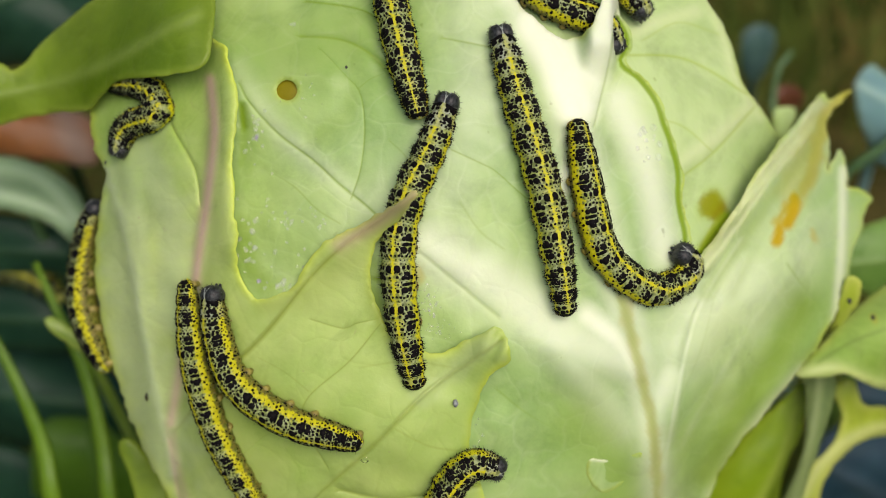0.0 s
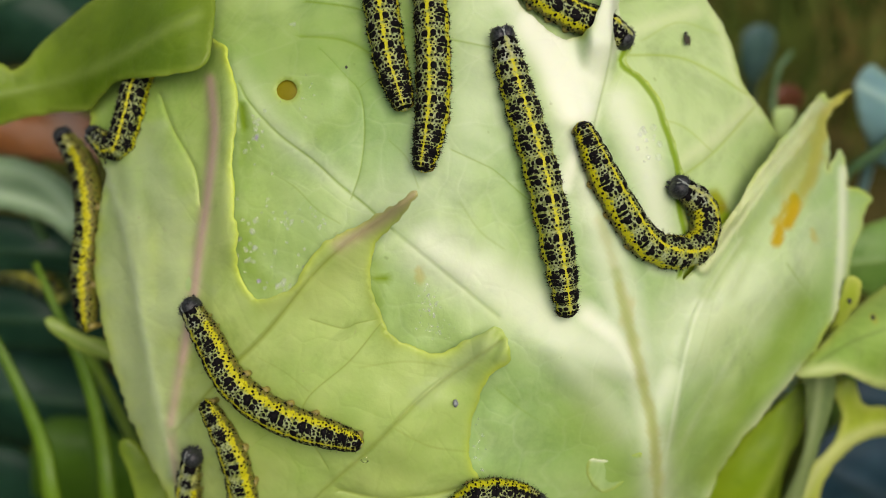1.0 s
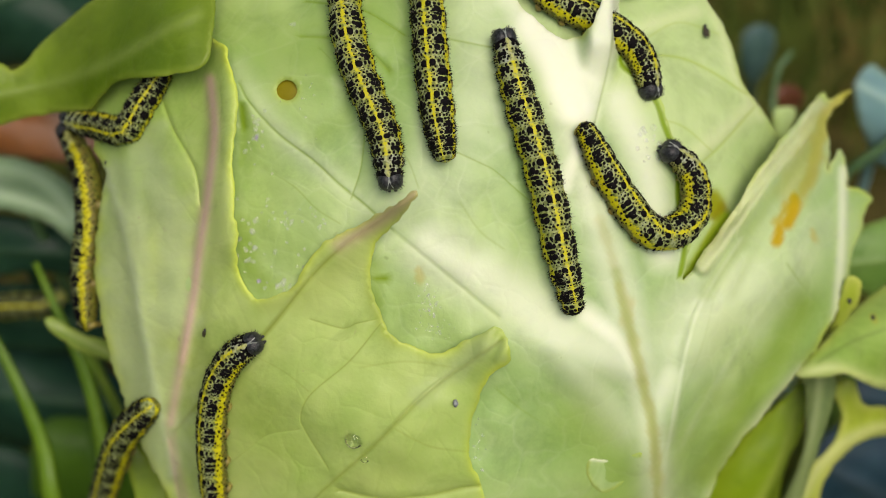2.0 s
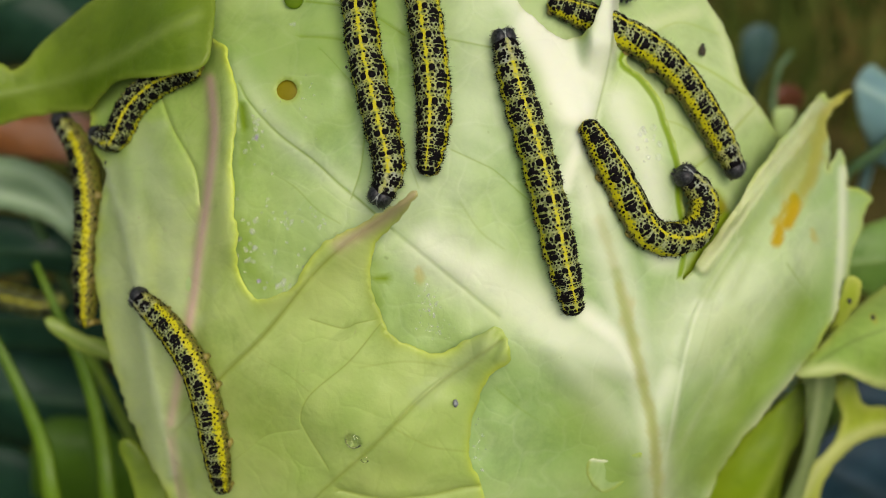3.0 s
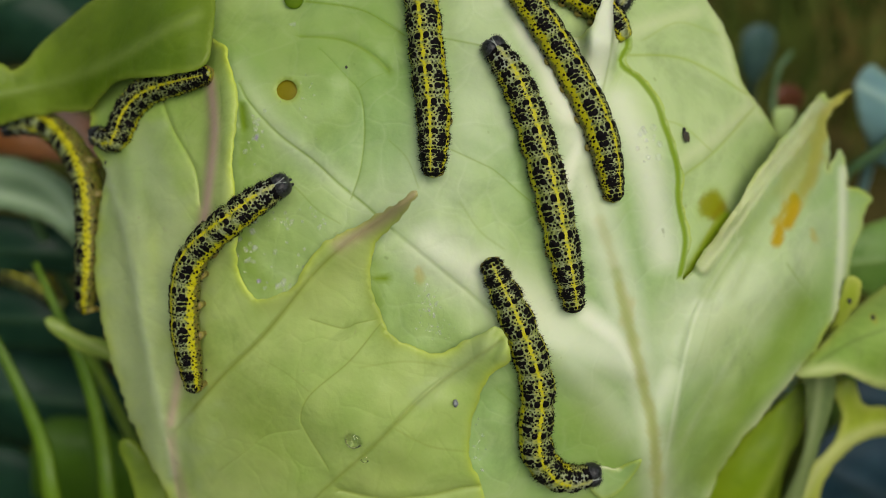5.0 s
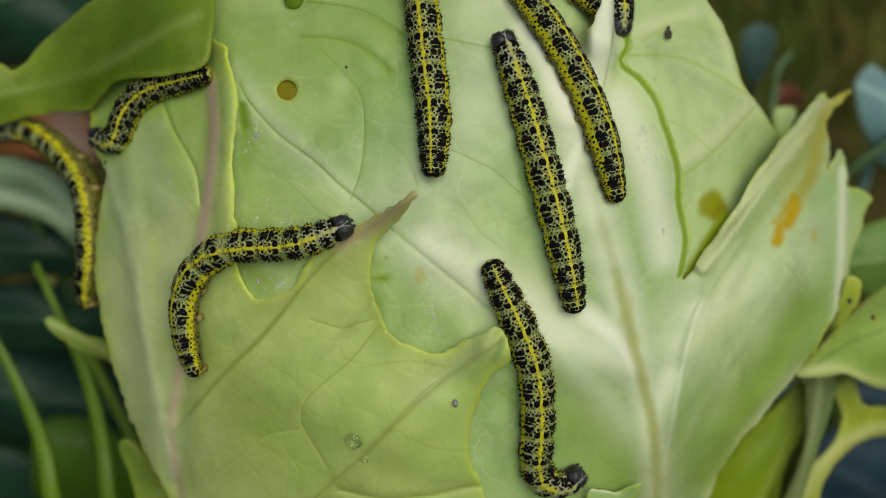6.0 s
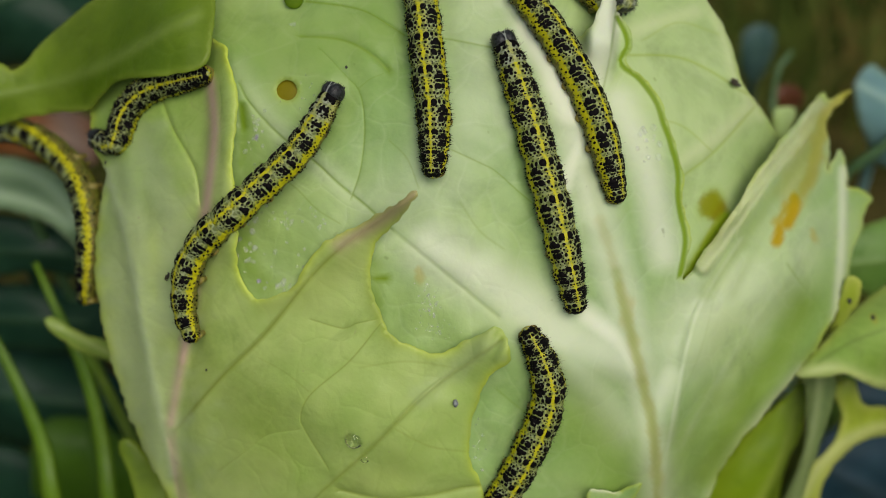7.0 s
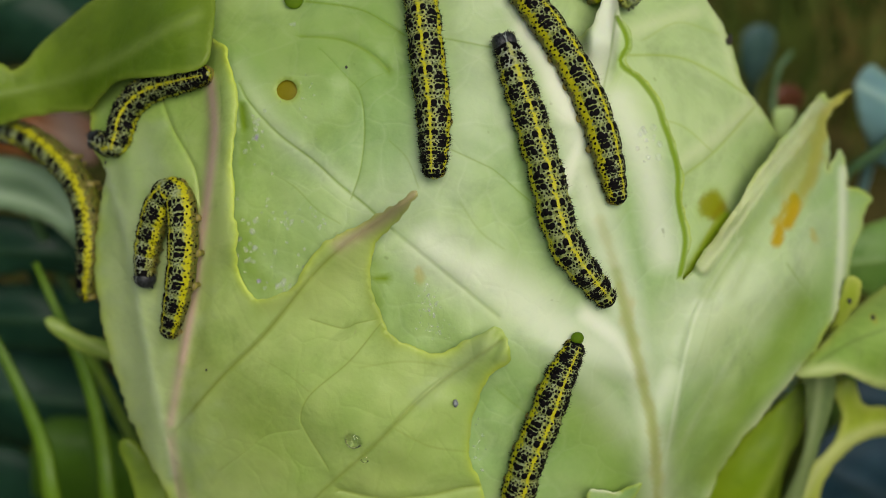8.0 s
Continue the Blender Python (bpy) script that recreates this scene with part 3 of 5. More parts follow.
    put(leaf("side_leaf", [(1340, 980), (1420, 840), (1470, 790), (1490, 740), (1475, 690), (1510, 672), (1530, 715), (1568, 722), (1650, 730), (1650, 765), (1568, 770), (1510, 790), (1460, 850), (1420, 980)],
             side_height(-50, 1500, 690, 1380, 960, 3.0, 7), OLIVE, cabbage, "yellow-green drooping leaf with a pale rib", ribs=[([(1380, 960), (1450, 830), (1530, 765), (1640, 745)], 10, 0.6, 0.6)], seed=14))
    put(leaf("side_leaf", [(1492, 505), (1506, 488), (1524, 500), (1520, 532), (1500, 562), (1476, 590), (1466, 588), (1482, 548)],
             side_height(-30, 1505, 492, 1472, 588, 1.0, 21), OLIVE, cabbage, "small yellow-green shoot in the leaf fold", seed=23, step=6))
    put(leaf("side_leaf", [(210, 790), (238, 780), (290, 850), (320, 960), (270, 980), (232, 850)],
             side_height(-38, 225, 790, 300, 960, 2.0, 9), DEEP, cabbage, "small green leaf with a pale edge", seed=17))
    # the solid heart behind the leaves
    n, k = 40, 24
    verts, faces = [], []
    core = at(780, 380, -44)
    for j in range(k + 1):
        for i in range(n):
            a, b = 6.2832 * i / n, math.pi * j / k
            verts.append(core + SIDE * (0.052 * math.sin(b) * math.cos(a)) + UP * (0.058 * math.sin(b) * math.sin(a)) - AHEAD * (0.040 * math.cos(b)))
    faces = [(j * n + i, (j + 1) * n + i, (j + 1) * n + (i + 1) % n, j * n + (i + 1) % n) for j in range(k) for i in range(n)]
    put(mesh_from("heart", verts, faces, [HEART], cabbage, "tight olive heart of folded leaves"))
    verts = []
    foot = Vector((core.x, core.y + 0.004, -0.02))
    for j in range(9):
        c = core.lerp(foot, j / 8)
        r = 0.013 + 0.003 * math.sin(j * 2.1) + (0.006 if j == 8 else 0)
        verts += [c + Vector((r * math.cos(6.2832 * i / 16), r * math.sin(6.2832 * i / 16), 0)) for i in range(16)]
    faces = [(j * 16 + i, j * 16 + (i + 1) % 16, (j + 1) * 16 + (i + 1) % 16, (j + 1) * 16 + i) for j in range(8) for i in range(16)]
    put(mesh_from("stem", verts, faces, [STEM], cabbage, "thick pale stem"))
    return cabbage


STEM = simple_material("cabbage_stem", (0.30, 0.36, 0.18), (0.42, 0.45, 0.26), 60, 0.6, 0.001)
build_cabbage()


# ---- plants and ground cover round the cabbage ----
def stalk_to_ground(x, y, w, wide, mat, parent, inv):
    top = at(x, y, w)
    foot = Vector((top.x * 1.02, top.y + 0.01, -0.015))
    ob = ribbon("stalk", [top, top.lerp(foot, 0.5) + Vector((0.003, 0, 0)), foot], [wide, wide * 1.2, wide * 1.3], mat, parent)
    ob.matrix_parent_inverse = inv


def weed(name, label, category, blades, base):
    """A low plant: leaf blades of the plan, each on a stalk that reaches the soil."""
    plant = tagged(new(name), label, category)
    top = at(*base)
    plant.location = (top.x, top.y, 0)
    bpy.context.view_layer.update()
    inv = plant.matrix_world.inverted()
    for i, (outline, low, mat, ribs) in enumerate(blades):
        cx, cy = np.mean(outline, 0)
        (x0, y0), (x1, y1) = outline[0], outline[len(outline) // 2]
        ob = leaf("leaf_blade", outline, side_height(low, x0, y0, x1, y1, 3.0, i + 2), mat, plant, ribs=ribs, step=11.0, seed=30 + i, rim=6)
        ob.matrix_parent_inverse = inv
        stalk_to_ground(cx, cy, low - 4, 0.0022, mat, plant, inv)
    return plant


weed("broad_leaf_plant", "dark plant with broad pale-striped leaves", "plant", [
    ([(-110, 280), (0, 276), (80, 296), (140, 345), (178, 430), (140, 442), (85, 396), (0, 372), (-110, 380)], -62, STRIPED,
     [([(-100, 300), (0, 296), (80, 322), (150, 400)], 15, 0.5, 0.7), ([(-100, 352), (0, 350), (70, 366), (120, 400)], 15, 0.5, 0.9)]),
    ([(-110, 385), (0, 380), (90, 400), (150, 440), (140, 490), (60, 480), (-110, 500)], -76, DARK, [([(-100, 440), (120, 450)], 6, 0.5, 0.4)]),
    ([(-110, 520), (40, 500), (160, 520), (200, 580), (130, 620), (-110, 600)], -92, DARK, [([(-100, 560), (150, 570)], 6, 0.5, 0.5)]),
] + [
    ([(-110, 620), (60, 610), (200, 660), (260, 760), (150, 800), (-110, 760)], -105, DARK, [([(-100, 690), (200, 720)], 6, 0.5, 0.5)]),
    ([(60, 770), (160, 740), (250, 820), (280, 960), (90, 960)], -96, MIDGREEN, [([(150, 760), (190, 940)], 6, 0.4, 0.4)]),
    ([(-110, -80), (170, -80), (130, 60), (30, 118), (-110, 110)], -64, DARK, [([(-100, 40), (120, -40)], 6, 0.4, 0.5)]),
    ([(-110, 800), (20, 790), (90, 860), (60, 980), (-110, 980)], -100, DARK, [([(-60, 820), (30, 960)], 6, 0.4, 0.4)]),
], (60, 640, -110))
weed("seedling", "small pale green seedling leaf", "plant", [
    ([(80, 566), (95, 562), (150, 592), (215, 612), (215, 640), (150, 625), (95, 592)], -44, GREEN, [([(85, 572), (200, 628)], 5, 0.4, 0.5)])], (150, 610, -50))
weed("fallen_leaf", "fallen orange-brown dead leaf", "dead leaf", [
    ([(-90, 200), (0, 195), (90, 190), (165, 215), (170, 290), (90, 285), (0, 275), (-90, 270)], -88, DEAD, [([(110, 200), (150, 280)], 30, 0.2, 0.9)])], (40, 240, -95))
weed("fallen_leaf", "small fallen red-brown leaf on the soil", "dead leaf", [
    ([(1372, 158), (1392, 150), (1418, 158), (1420, 186), (1398, 196), (1376, 188)], -104, RUST, [])], (1394, 172, -112))
weed("blue_green_weed", "blurred blue-green weed with long leaves", "plant", [
    ([(1512, 152), (1526, 124), (1544, 112), (1562, 126), (1604, 150), (1660, 200), (1660, 260), (1568, 296), (1538, 262), (1518, 208)], -80, BLUISH, [([(1520, 150), (1640, 220)], 7, 0.4, 0.6)]),
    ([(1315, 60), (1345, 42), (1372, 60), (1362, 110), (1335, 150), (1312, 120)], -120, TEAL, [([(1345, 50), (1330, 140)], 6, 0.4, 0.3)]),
    ([(1368, 196), (1390, 188), (1409, 192), (1407, 214), (1388, 246), (1372, 252)], -62, BACK, []),
], (1540, 220, -120))
weed("green_weed", "green weed leaf behind the cabbage", "plant", [
    ([(1490, 440), (1530, 400), (1600, 385), (1680, 420), (1680, 540), (1560, 530), (1500, 505)], -66, WEED, [([(1500, 470), (1660, 450)], 6, 0.4, 0.3)])], (1580, 470, -80))
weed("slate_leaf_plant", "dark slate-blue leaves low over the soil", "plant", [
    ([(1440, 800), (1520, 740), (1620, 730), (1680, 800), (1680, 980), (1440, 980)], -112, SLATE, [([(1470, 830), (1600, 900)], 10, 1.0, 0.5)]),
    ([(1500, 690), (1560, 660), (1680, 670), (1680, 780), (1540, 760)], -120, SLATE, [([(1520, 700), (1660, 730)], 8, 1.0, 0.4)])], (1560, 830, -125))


def long_blade(points, widths, label, mat):
    low = at(*points[-1])
    line = [at(*p) for p in points] + [Vector((low.x, low.y + 0.012, low.z * 0.45)), Vector((low.x, low.y + 0.02, -0.015))]
    tagged(ribbon("grass_blade", line, [*widths, widths[-1], widths[-1]], mat, None, thick=0.0003), label, "grass", group="long grass blades")


long_blade([(-30, 560, -58), (30, 680, -58), (75, 790, -60), (105, 920, -64)], [0.0014, 0.0032, 0.0042, 0.0046], "long green grass blade", BLADE)
long_blade([(62, 465, -54), (100, 550, -54), (150, 660, -56), (180, 780, -58), (205, 930, -62)], [0.0012, 0.0026, 0.0034, 0.0042, 0.0046], "long green grass blade", BLADE)
long_blade([(1402, 92, -88), (1378, 120, -88), (1368, 180, -90), (1366, 260, -94)], [0.0010, 0.0016, 0.0018, 0.0020], "pale arching grass blade", STRIPED)
long_blade([(1640, 200, -78), (1560, 262, -80), (1510, 300, -84), (1480, 340, -90)], [0.0020, 0.0022, 0.0022, 0.0024], "pale green leaf stalk", STRIPED)


def build_turf():
    """Short grass and moss on the soil, past counting."""
    rng = random.Random(7)
    verts, faces = [], []
    for _ in range(9000):
        x, y = rng.gauss(0.08, 0.22), rng.gauss(0.26, 0.24)
        if x * x + (y - 0.03) ** 2 < 0.03 ** 2:
            continue
        h, a, lean = rng.uniform(0.012, 0.040), rng.uniform(0, 6.28), rng.uniform(0.2, 0.9)
        w = rng.uniform(0.0006, 0.0014)
        dx, dy = math.cos(a), math.sin(a)
        k = len(verts)
        for s in (0.0, 0.45, 0.8):
            bend = lean * h * s * s
            for side in (-1, 1):
                verts.append((x + dx * bend - dy * side * w * (1 - s * 0.6), y + dy * bend + dx * side * w * (1 - s * 0.6), -0.016 + h * s))
        verts.append((x + dx * lean * h, y + dy * lean * h, -0.016 + h))
        faces += [(k, k + 1, k + 3, k + 2), (k + 2, k + 3, k + 5, k + 4), (k + 4, k + 5, k + 6)]
    m, nodes, links, shader = material("mixed_turf")
    geo = nodes.new("ShaderNodeNewGeometry")
    colour = ramp(nodes, links, geo.outputs["Random Per Island"], [(0.0, (0.036, 0.072, 0.008)), (0.55, (0.085, 0.125, 0.018)), (0.8, (0.15, 0.155, 0.035)), (1.0, (0.18, 0.100, 0.030))])
    links.new(colour, shader.inputs["Base Color"])
    shader.inputs["Roughness"].default_value = 0.8
    shader.inputs["Specular IOR Level"].default_value = 0.15
    tagged(mesh_from("turf", verts, faces, [m]), "short dark green and brown grass on soil", "grass", kind="stuff")


build_turf()


# ---- drops, crumbs and scraps on the leaves ----
def water_material():
    m, nodes, links, shader = material("water")
    shader.inputs["Base Color"].default_value = (1, 1, 1, 1)
    shader.inputs["Roughness"].default_value = 0.06
    shader.inputs["IOR"].default_value = 1.33
    shader.inputs["Specular IOR Level"].default_value = 0.5
    shader.inputs["Alpha"].default_value = 0.085
    return m


WATER = water_material()
CLEAR = water_material()
for socket, value in (("Transmission Weight", 1.0), ("Alpha", 1.0), ("Roughness", 0.02)):
    CLEAR.node_tree.nodes["Principled BSDF"].inputs[socket].default_value = value


def drop_mesh(verts, faces, x, y, h, r, flat):
    """A low, rounded drop on the plan."""
    k = len(verts)
    n = 16
    for s, up in ((1.0, -0.1), (0.97, 0.25), (0.8, 0.62), (0.45, 0.90)):
        for i in range(n):
            a = 6.2832 * i / n
            verts.append(at(x + r * s * math.cos(a), y + r * s * math.sin(a), h + r * 0.08 * flat * up))
    verts.append(at(x, y, h + r * 0.08 * flat))
    for j in range(3):
        faces.extend((k + j * n + i, k + (j + 1) * n + i, k + (j + 1) * n + (i + 1) % n, k + j * n + (i + 1) % n) for i in range(n))
    faces.extend((k + 3 * n + i, k + 4 * n, k + 3 * n + (i + 1) % n) for i in range(n))
    faces.append(tuple(k + i for i in range(n)))


def one(f, x, y):
    return float(f(np.array([x]), np.array([y]))[0])


def wrapper_top(x, y):
    """The wrapper leaf's upper face, with its folds."""
    return wrapper_height(x, y) + 0.75 * waves(x, y, 150, 5) + 0.3 * waves(x, y, 53, 9)


def build_drops():
    for x, y, r in ((627, 778, 17), (646, 812, 8)):
        verts, faces = [], []
        drop_mesh(verts, faces, x, y, one(outer_height, x, y) + 0.25, r, 0.55)
        tagged(mesh_from("water_drop", verts, faces, [CLEAR]), "clear round water drop on the leaf", "water drop", group="water drops")
    rng = random.Random(21)
    verts, faces = [], []
    # where, how far it spreads, how many, the beads' size
    patches = [(446, 440, 20, 62, 26, 4.2), (446, 238, 16, 40, 18, 3.6), (465, 345, 30, 50, 14, 3.0), (490, 505, 26, 9, 9, 4.2), (512, 395, 8, 20, 8, 3.6), (520, 470, 40, 28, 8, 3.2), (560, 390, 30, 22, 10, 3.0),
               (762, 535, 14, 34, 50, 2.2), (775, 585, 26, 12, 26, 1.8), (1142, 252, 22, 26, 14, 4.6), (850, 790, 8, 40, 14, 2.2), (548, 175, 40, 50, 12, 2.2), (515, 42, 5, 5, 2, 3.6)]
    for cx, cy, sx, sy, count, size in patches:
        for _ in range(count):
            x, y = rng.gauss(cx, sx * 0.7), rng.gauss(cy, sy * 0.7)
            drop_mesh(verts, faces, x, y, one(wrapper_top, x, y) + 0.10, size * rng.choice((0.6, 0.8, 1.0, 1.0, 1.4)), 0.7)
    tagged(mesh_from("dew", verts, faces, [WATER]), "fine dew beads scattered over the leaf", "dew", kind="stuff")


build_drops()

CRUMB = simple_material("dark_crumb", (0.012, 0.014, 0.012), (0.05, 0.05, 0.045), 800, 0.6)
SMOKE = simple_material("smoky_wing", (0.03, 0.026, 0.008), (0.075, 0.06, 0.018), 900, 0.5)
GREY = simple_material("grey_crumb", (0.10, 0.12, 0.13), (0.35, 0.38, 0.38), 900, 0.4)


def crumb(x, y, f, r, mat, label, name="frass_crumb", category="frass"):
    bm = bmesh.new()
    bmesh.ops.create_icosphere(bm, subdivisions=2, radius=1.0)
    rng = random.Random(int(x * 7 + y))
    for v in bm.verts:
        v.co *= 1 + 0.22 * noise.noise(v.co * 1.7 + Vector((rng.random() * 9, 0, 0)))
        v.co.x *= 0.75
    me = bpy.data.meshes.new(name)
    bm.to_mesh(me)
    bm.free()
    me.materials.append(mat)
    ob = tagged(new(name, me), label, category, group="crumbs on the leaves")
    ob.matrix_world = Matrix.Translation(at(x, y, one(f, x, y) + r * 0.06)) @ Matrix.Diagonal((r * UNIT, r * UNIT, r * UNIT, 1))


crumb(806, 714, outer_height, 7, GREY, "grey crumb of dirt on the leaf")
crumb(1001, 178, wrapper_height, 4, CRUMB, "tiny dark crumb on the white rib")
crumb(613, 119, wrapper_height, 3, CRUMB, "tiny dark crumb on the leaf")
crumb(187, 288, outer_height, 4, CRUMB, "tiny dark crumb on the leaf")
crumb(1545, 562, lambda x, y: -30 + 0 * x, 5, CRUMB, "dark dropping on the green leaf")
crumb(1503, 533, lambda x, y: -25 + 0 * x, 6, CRUMB, "dark dropping in the leaf fold")
crumb(365, 655, outer_height, 2.5, CRUMB, "tiny dark crumb on the leaf")


FRASS = simple_material("fresh_green_dropping", (0.075, 0.16, 0.002), (0.11, 0.20, 0.004), 600, 0.7, 0.0001)
FRASS.node_tree.nodes["Principled BSDF"].inputs["Specular IOR Level"].default_value = 0.15


def dropping(label, x, y, h, r, flat=0.8):
    """A soft round pellet, at a place of the plan."""
    bm = bmesh.new()
    bmesh.ops.create_icosphere(bm, subdivisions=3, radius=r * UNIT)
    for v in bm.verts:
        v.co *= 1 + 0.07 * noise.noise(v.co * 900)
        v.co.z *= flat
    me = bpy.data.meshes.new("frass_pellet")
    bm.to_mesh(me)
    bm.free()
    me.materials.append(FRASS)
    me.polygons.foreach_set("use_smooth", np.ones(len(me.polygons), bool))
    ob = tagged(new("frass_pellet", me), label, "frass", group="green droppings")
    ob.matrix_world = Matrix.LocRotScale(at(x, y, h), look(EYE, FRONT).to_quaternion(), None)
    return ob


PELLET = dropping("fresh green dropping at a caterpillar's tail", 932, 583, 0, 12)
FALLEN_PELLET = dropping("dark green dropping on the pale leaf", 520, -1, one(wrapper_height, 520.0, -1.0) + 0.2, 18, 0.35)


def fly(label, size=1.0):
    """A small fly: body, head, two wings."""
    thing = tagged(new("fly"), label, "fly", group="flies")
    thing.scale = (size, size, size)
    bm = bmesh.new()
    bmesh.ops.create_uvsphere(bm, u_segments=12, v_segments=8, radius=1.0, matrix=Matrix.Translation((-0.0003, 0, 0.0004)) @ Matrix.Diagonal((0.00110, 0.00048, 0.0004, 1)))
    part("body", bm, CRUMB, thing)
    bm = bmesh.new()
    bmesh.ops.create_uvsphere(bm, u_segments=10, v_segments=8, radius=0.00032, matrix=Matrix.Translation((0.0008, 0, 0.00045)))
    part("head", bm, CRUMB, thing)
    for side in (-1, 1):
        bm = bmesh.new()
        bmesh.ops.create_uvsphere(bm, u_segments=12, v_segments=6, radius=1.0,
                                  matrix=Matrix.Translation((-0.0007, side * 0.00035, 0.00075)) @ Matrix.Rotation(side * 0.08, 4, "Z") @ Matrix.Diagonal((0.0010, 0.00032, 0.00003, 1)))
        part("wing", bm, SMOKE, thing, "thin smoky wing")
    return thing


def flit(thing, f, rows):
    """Set a fly down at places of the plan, turned by some degrees."""
    keys = []
    for t, x, y, turn in rows:
        e = 5.0
        here, right, low = at(x, y, one(f, x, y)), at(x + e, y, one(f, x + e, y)), at(x, y + e, one(f, x, y + e))
        side = (right - here).normalized()
        up = (low - here).cross(right - here).normalized()
        m = Matrix((side, up.cross(side), up)).transposed().to_4x4()
        m.translation = here
        keys.append((t, m @ Matrix.Rotation(radians(turn), 4, "Z")))
    walk(thing, keys)


def build_scrap():
    """A loose, curled scrap of leaf with a white torn edge."""
    ob = leaf("leaf_scrap", [(1046, 812), (1088, 818), (1112, 808), (1137, 801), (1122, 828), (1098, 858), (1064, 872), (1040, 842)],
              lambda x, y: wrapper_height(x, y) + 0.34 + 1.0 * bump(x, y, 1130, 800, 22, 22), PALE, None,
              stains=[], ribs=[([(1046, 813), (1090, 817)], 3.5, 0.1, 0.7)], step=6.0, ragged=1.5, seed=44, thick=0.2, rim=4.0)
    return tagged(ob, "small curled scrap of yellow-green leaf", "leaf scrap")


SCRAP = build_scrap()


# ---- caterpillars ----
BODY_R = 0.00242
# segments from neck to tail: length in mm, where its legs are, and where it folds into rings
SEGMENTS = [(1.75, "true"), (2.05, "true"), (2.25, "true"), (2.9, ""), (4.0, ""), (4.5, "pro"), (5.2, "pro"), (5.5, "pro"), (4.9, "pro"), (3.35, ""), (2.2, ""), (1.9, "pro")]
HEAD_LENGTH = 1.5
REACHES = np.concatenate([[0], np.cumsum([length for length, _ in SEGMENTS])])


def girth(u):
    """The body's radius at a distance in mm behind the neck."""
    return BODY_R * float(np.interp(u, [0, 1.0, 2.8, 5.0, 8.0, 13.0, 24.0, 31.0, 35.0, 38.0, 39.6, 40.5], [0.60, 0.73, 0.85, 0.93, 0.98, 1.02, 1.04, 0.99, 0.88, 0.74, 0.62, 0.52]))


def skin_material(name, yellow, grey):
    m, nodes, links, shader = material(name)
    coord = nodes.new("ShaderNodeTexCoord")
    split = nodes.new("ShaderNodeSeparateXYZ")
    links.new(coord.outputs["Object"], split.inputs[0])
    wob = noise_out(nodes, links, 1700, 4)
    ang = nodes.new("ShaderNodeMath")
    ang.operation = "ARCTAN2"
    links.new(split.outputs["Y"], ang.inputs[0])
    links.new(split.outputs["Z"], ang.inputs[1])
    ab = nodes.new("ShaderNodeMath")
    ab.operation = "ABSOLUTE"
    links.new(ang.outputs[0], ab.inputs[0])
    jit = nodes.new("ShaderNodeMath")
    jit.operation = "MULTIPLY_ADD"
    links.new(wob, jit.inputs[0])
    jit.inputs[1].default_value = 0.90
    links.new(ab.outputs[0], jit.inputs[2])
    half = nodes.new("ShaderNodeMath")
    half.operation = "DIVIDE"
    links.new(jit.outputs[0], half.inputs[0])
    half.inputs[1].default_value = 3.2
    green, olive = (0.17, 0.145, 0.025), tuple(0.45 * a + 0.55 * b for a, b in zip(yellow, grey))
    colour = ramp(nodes, links, half.outputs[0], [(0.0, yellow), (0.146, yellow), (0.170, olive), (0.22, olive), (0.27, grey), (0.45, grey), (0.50, yellow), (0.62, yellow), (0.67, green), (1.0, green)])
    tint = ramp(nodes, links, noise_out(nodes, links, 700, 3), [(0.40, 0.0), (0.62, 0.7)])
    colour = mixed(nodes, links, tint, colour, (0.28, 0.34, 0.035))
    web = nodes.new("ShaderNodeTexVoronoi")
    web.feature = "DISTANCE_TO_EDGE"
    web.inputs["Scale"].default_value = 1150
    links.new(coord.outputs["Object"], web.inputs["Vector"])
    colour = mixed(nodes, links, ramp(nodes, links, web.outputs["Distance"], [(0.05, 0.0), (0.24, 0.72)]), colour, (0.075, 0.105, 0.012))
    colour = mixed(nodes, links, ramp(nodes, links, half.outputs[0], [(0.150, 0.80), (0.176, 0.0), (0.49, 0.0), (0.51, 0.75), (0.62, 0.75), (0.65, 0.0)]), colour, yellow)
    specks = nodes.new("ShaderNodeTexVoronoi")
    specks.inputs["Scale"].default_value = 1250
    links.new(coord.outputs["Object"], specks.inputs["Vector"])
    colour = mixed(nodes, links, ramp(nodes, links, specks.outputs["Distance"], [(0.10, 0.85), (0.19, 0.0)]), colour, (0.012, 0.012, 0.010))
    links.new(colour, shader.inputs["Base Color"])
    shader.inputs["Roughness"].default_value = 0.5
    shader.inputs["Specular IOR Level"].default_value = 0.25
    shader.inputs["Subsurface Weight"].default_value = 0.04
    shader.inputs["Subsurface Radius"].default_value = (0.0006, 0.0006, 0.0002)
    shader.inputs["Subsurface Scale"].default_value = 1.0
    add_bump(nodes, links, shader, noise_out(nodes, links, 1800, 3), 0.4, 0.0002)
    return m


SKIN = skin_material("caterpillar_skin", (0.56, 0.54, 0.003), (0.32, 0.385, 0.185))
PALE_SKIN = skin_material("pale_caterpillar_skin", (0.44, 0.47, 0.14), (0.33, 0.38, 0.27))
SPOT = simple_material("black_wart", (0.003, 0.003, 0.003), (0.008, 0.007, 0.007), 900, 0.6)
SPOT.node_tree.nodes["Principled BSDF"].inputs["Specular IOR Level"].default_value = 0.06
HAIR = simple_material("pale_bristle", (0.30, 0.29, 0.20), (0.12, 0.11, 0.08), 300, 0.5)
FACE = simple_material("grey_black_head", (0.004, 0.005, 0.005), (0.045, 0.052, 0.050), 2600, 0.45)
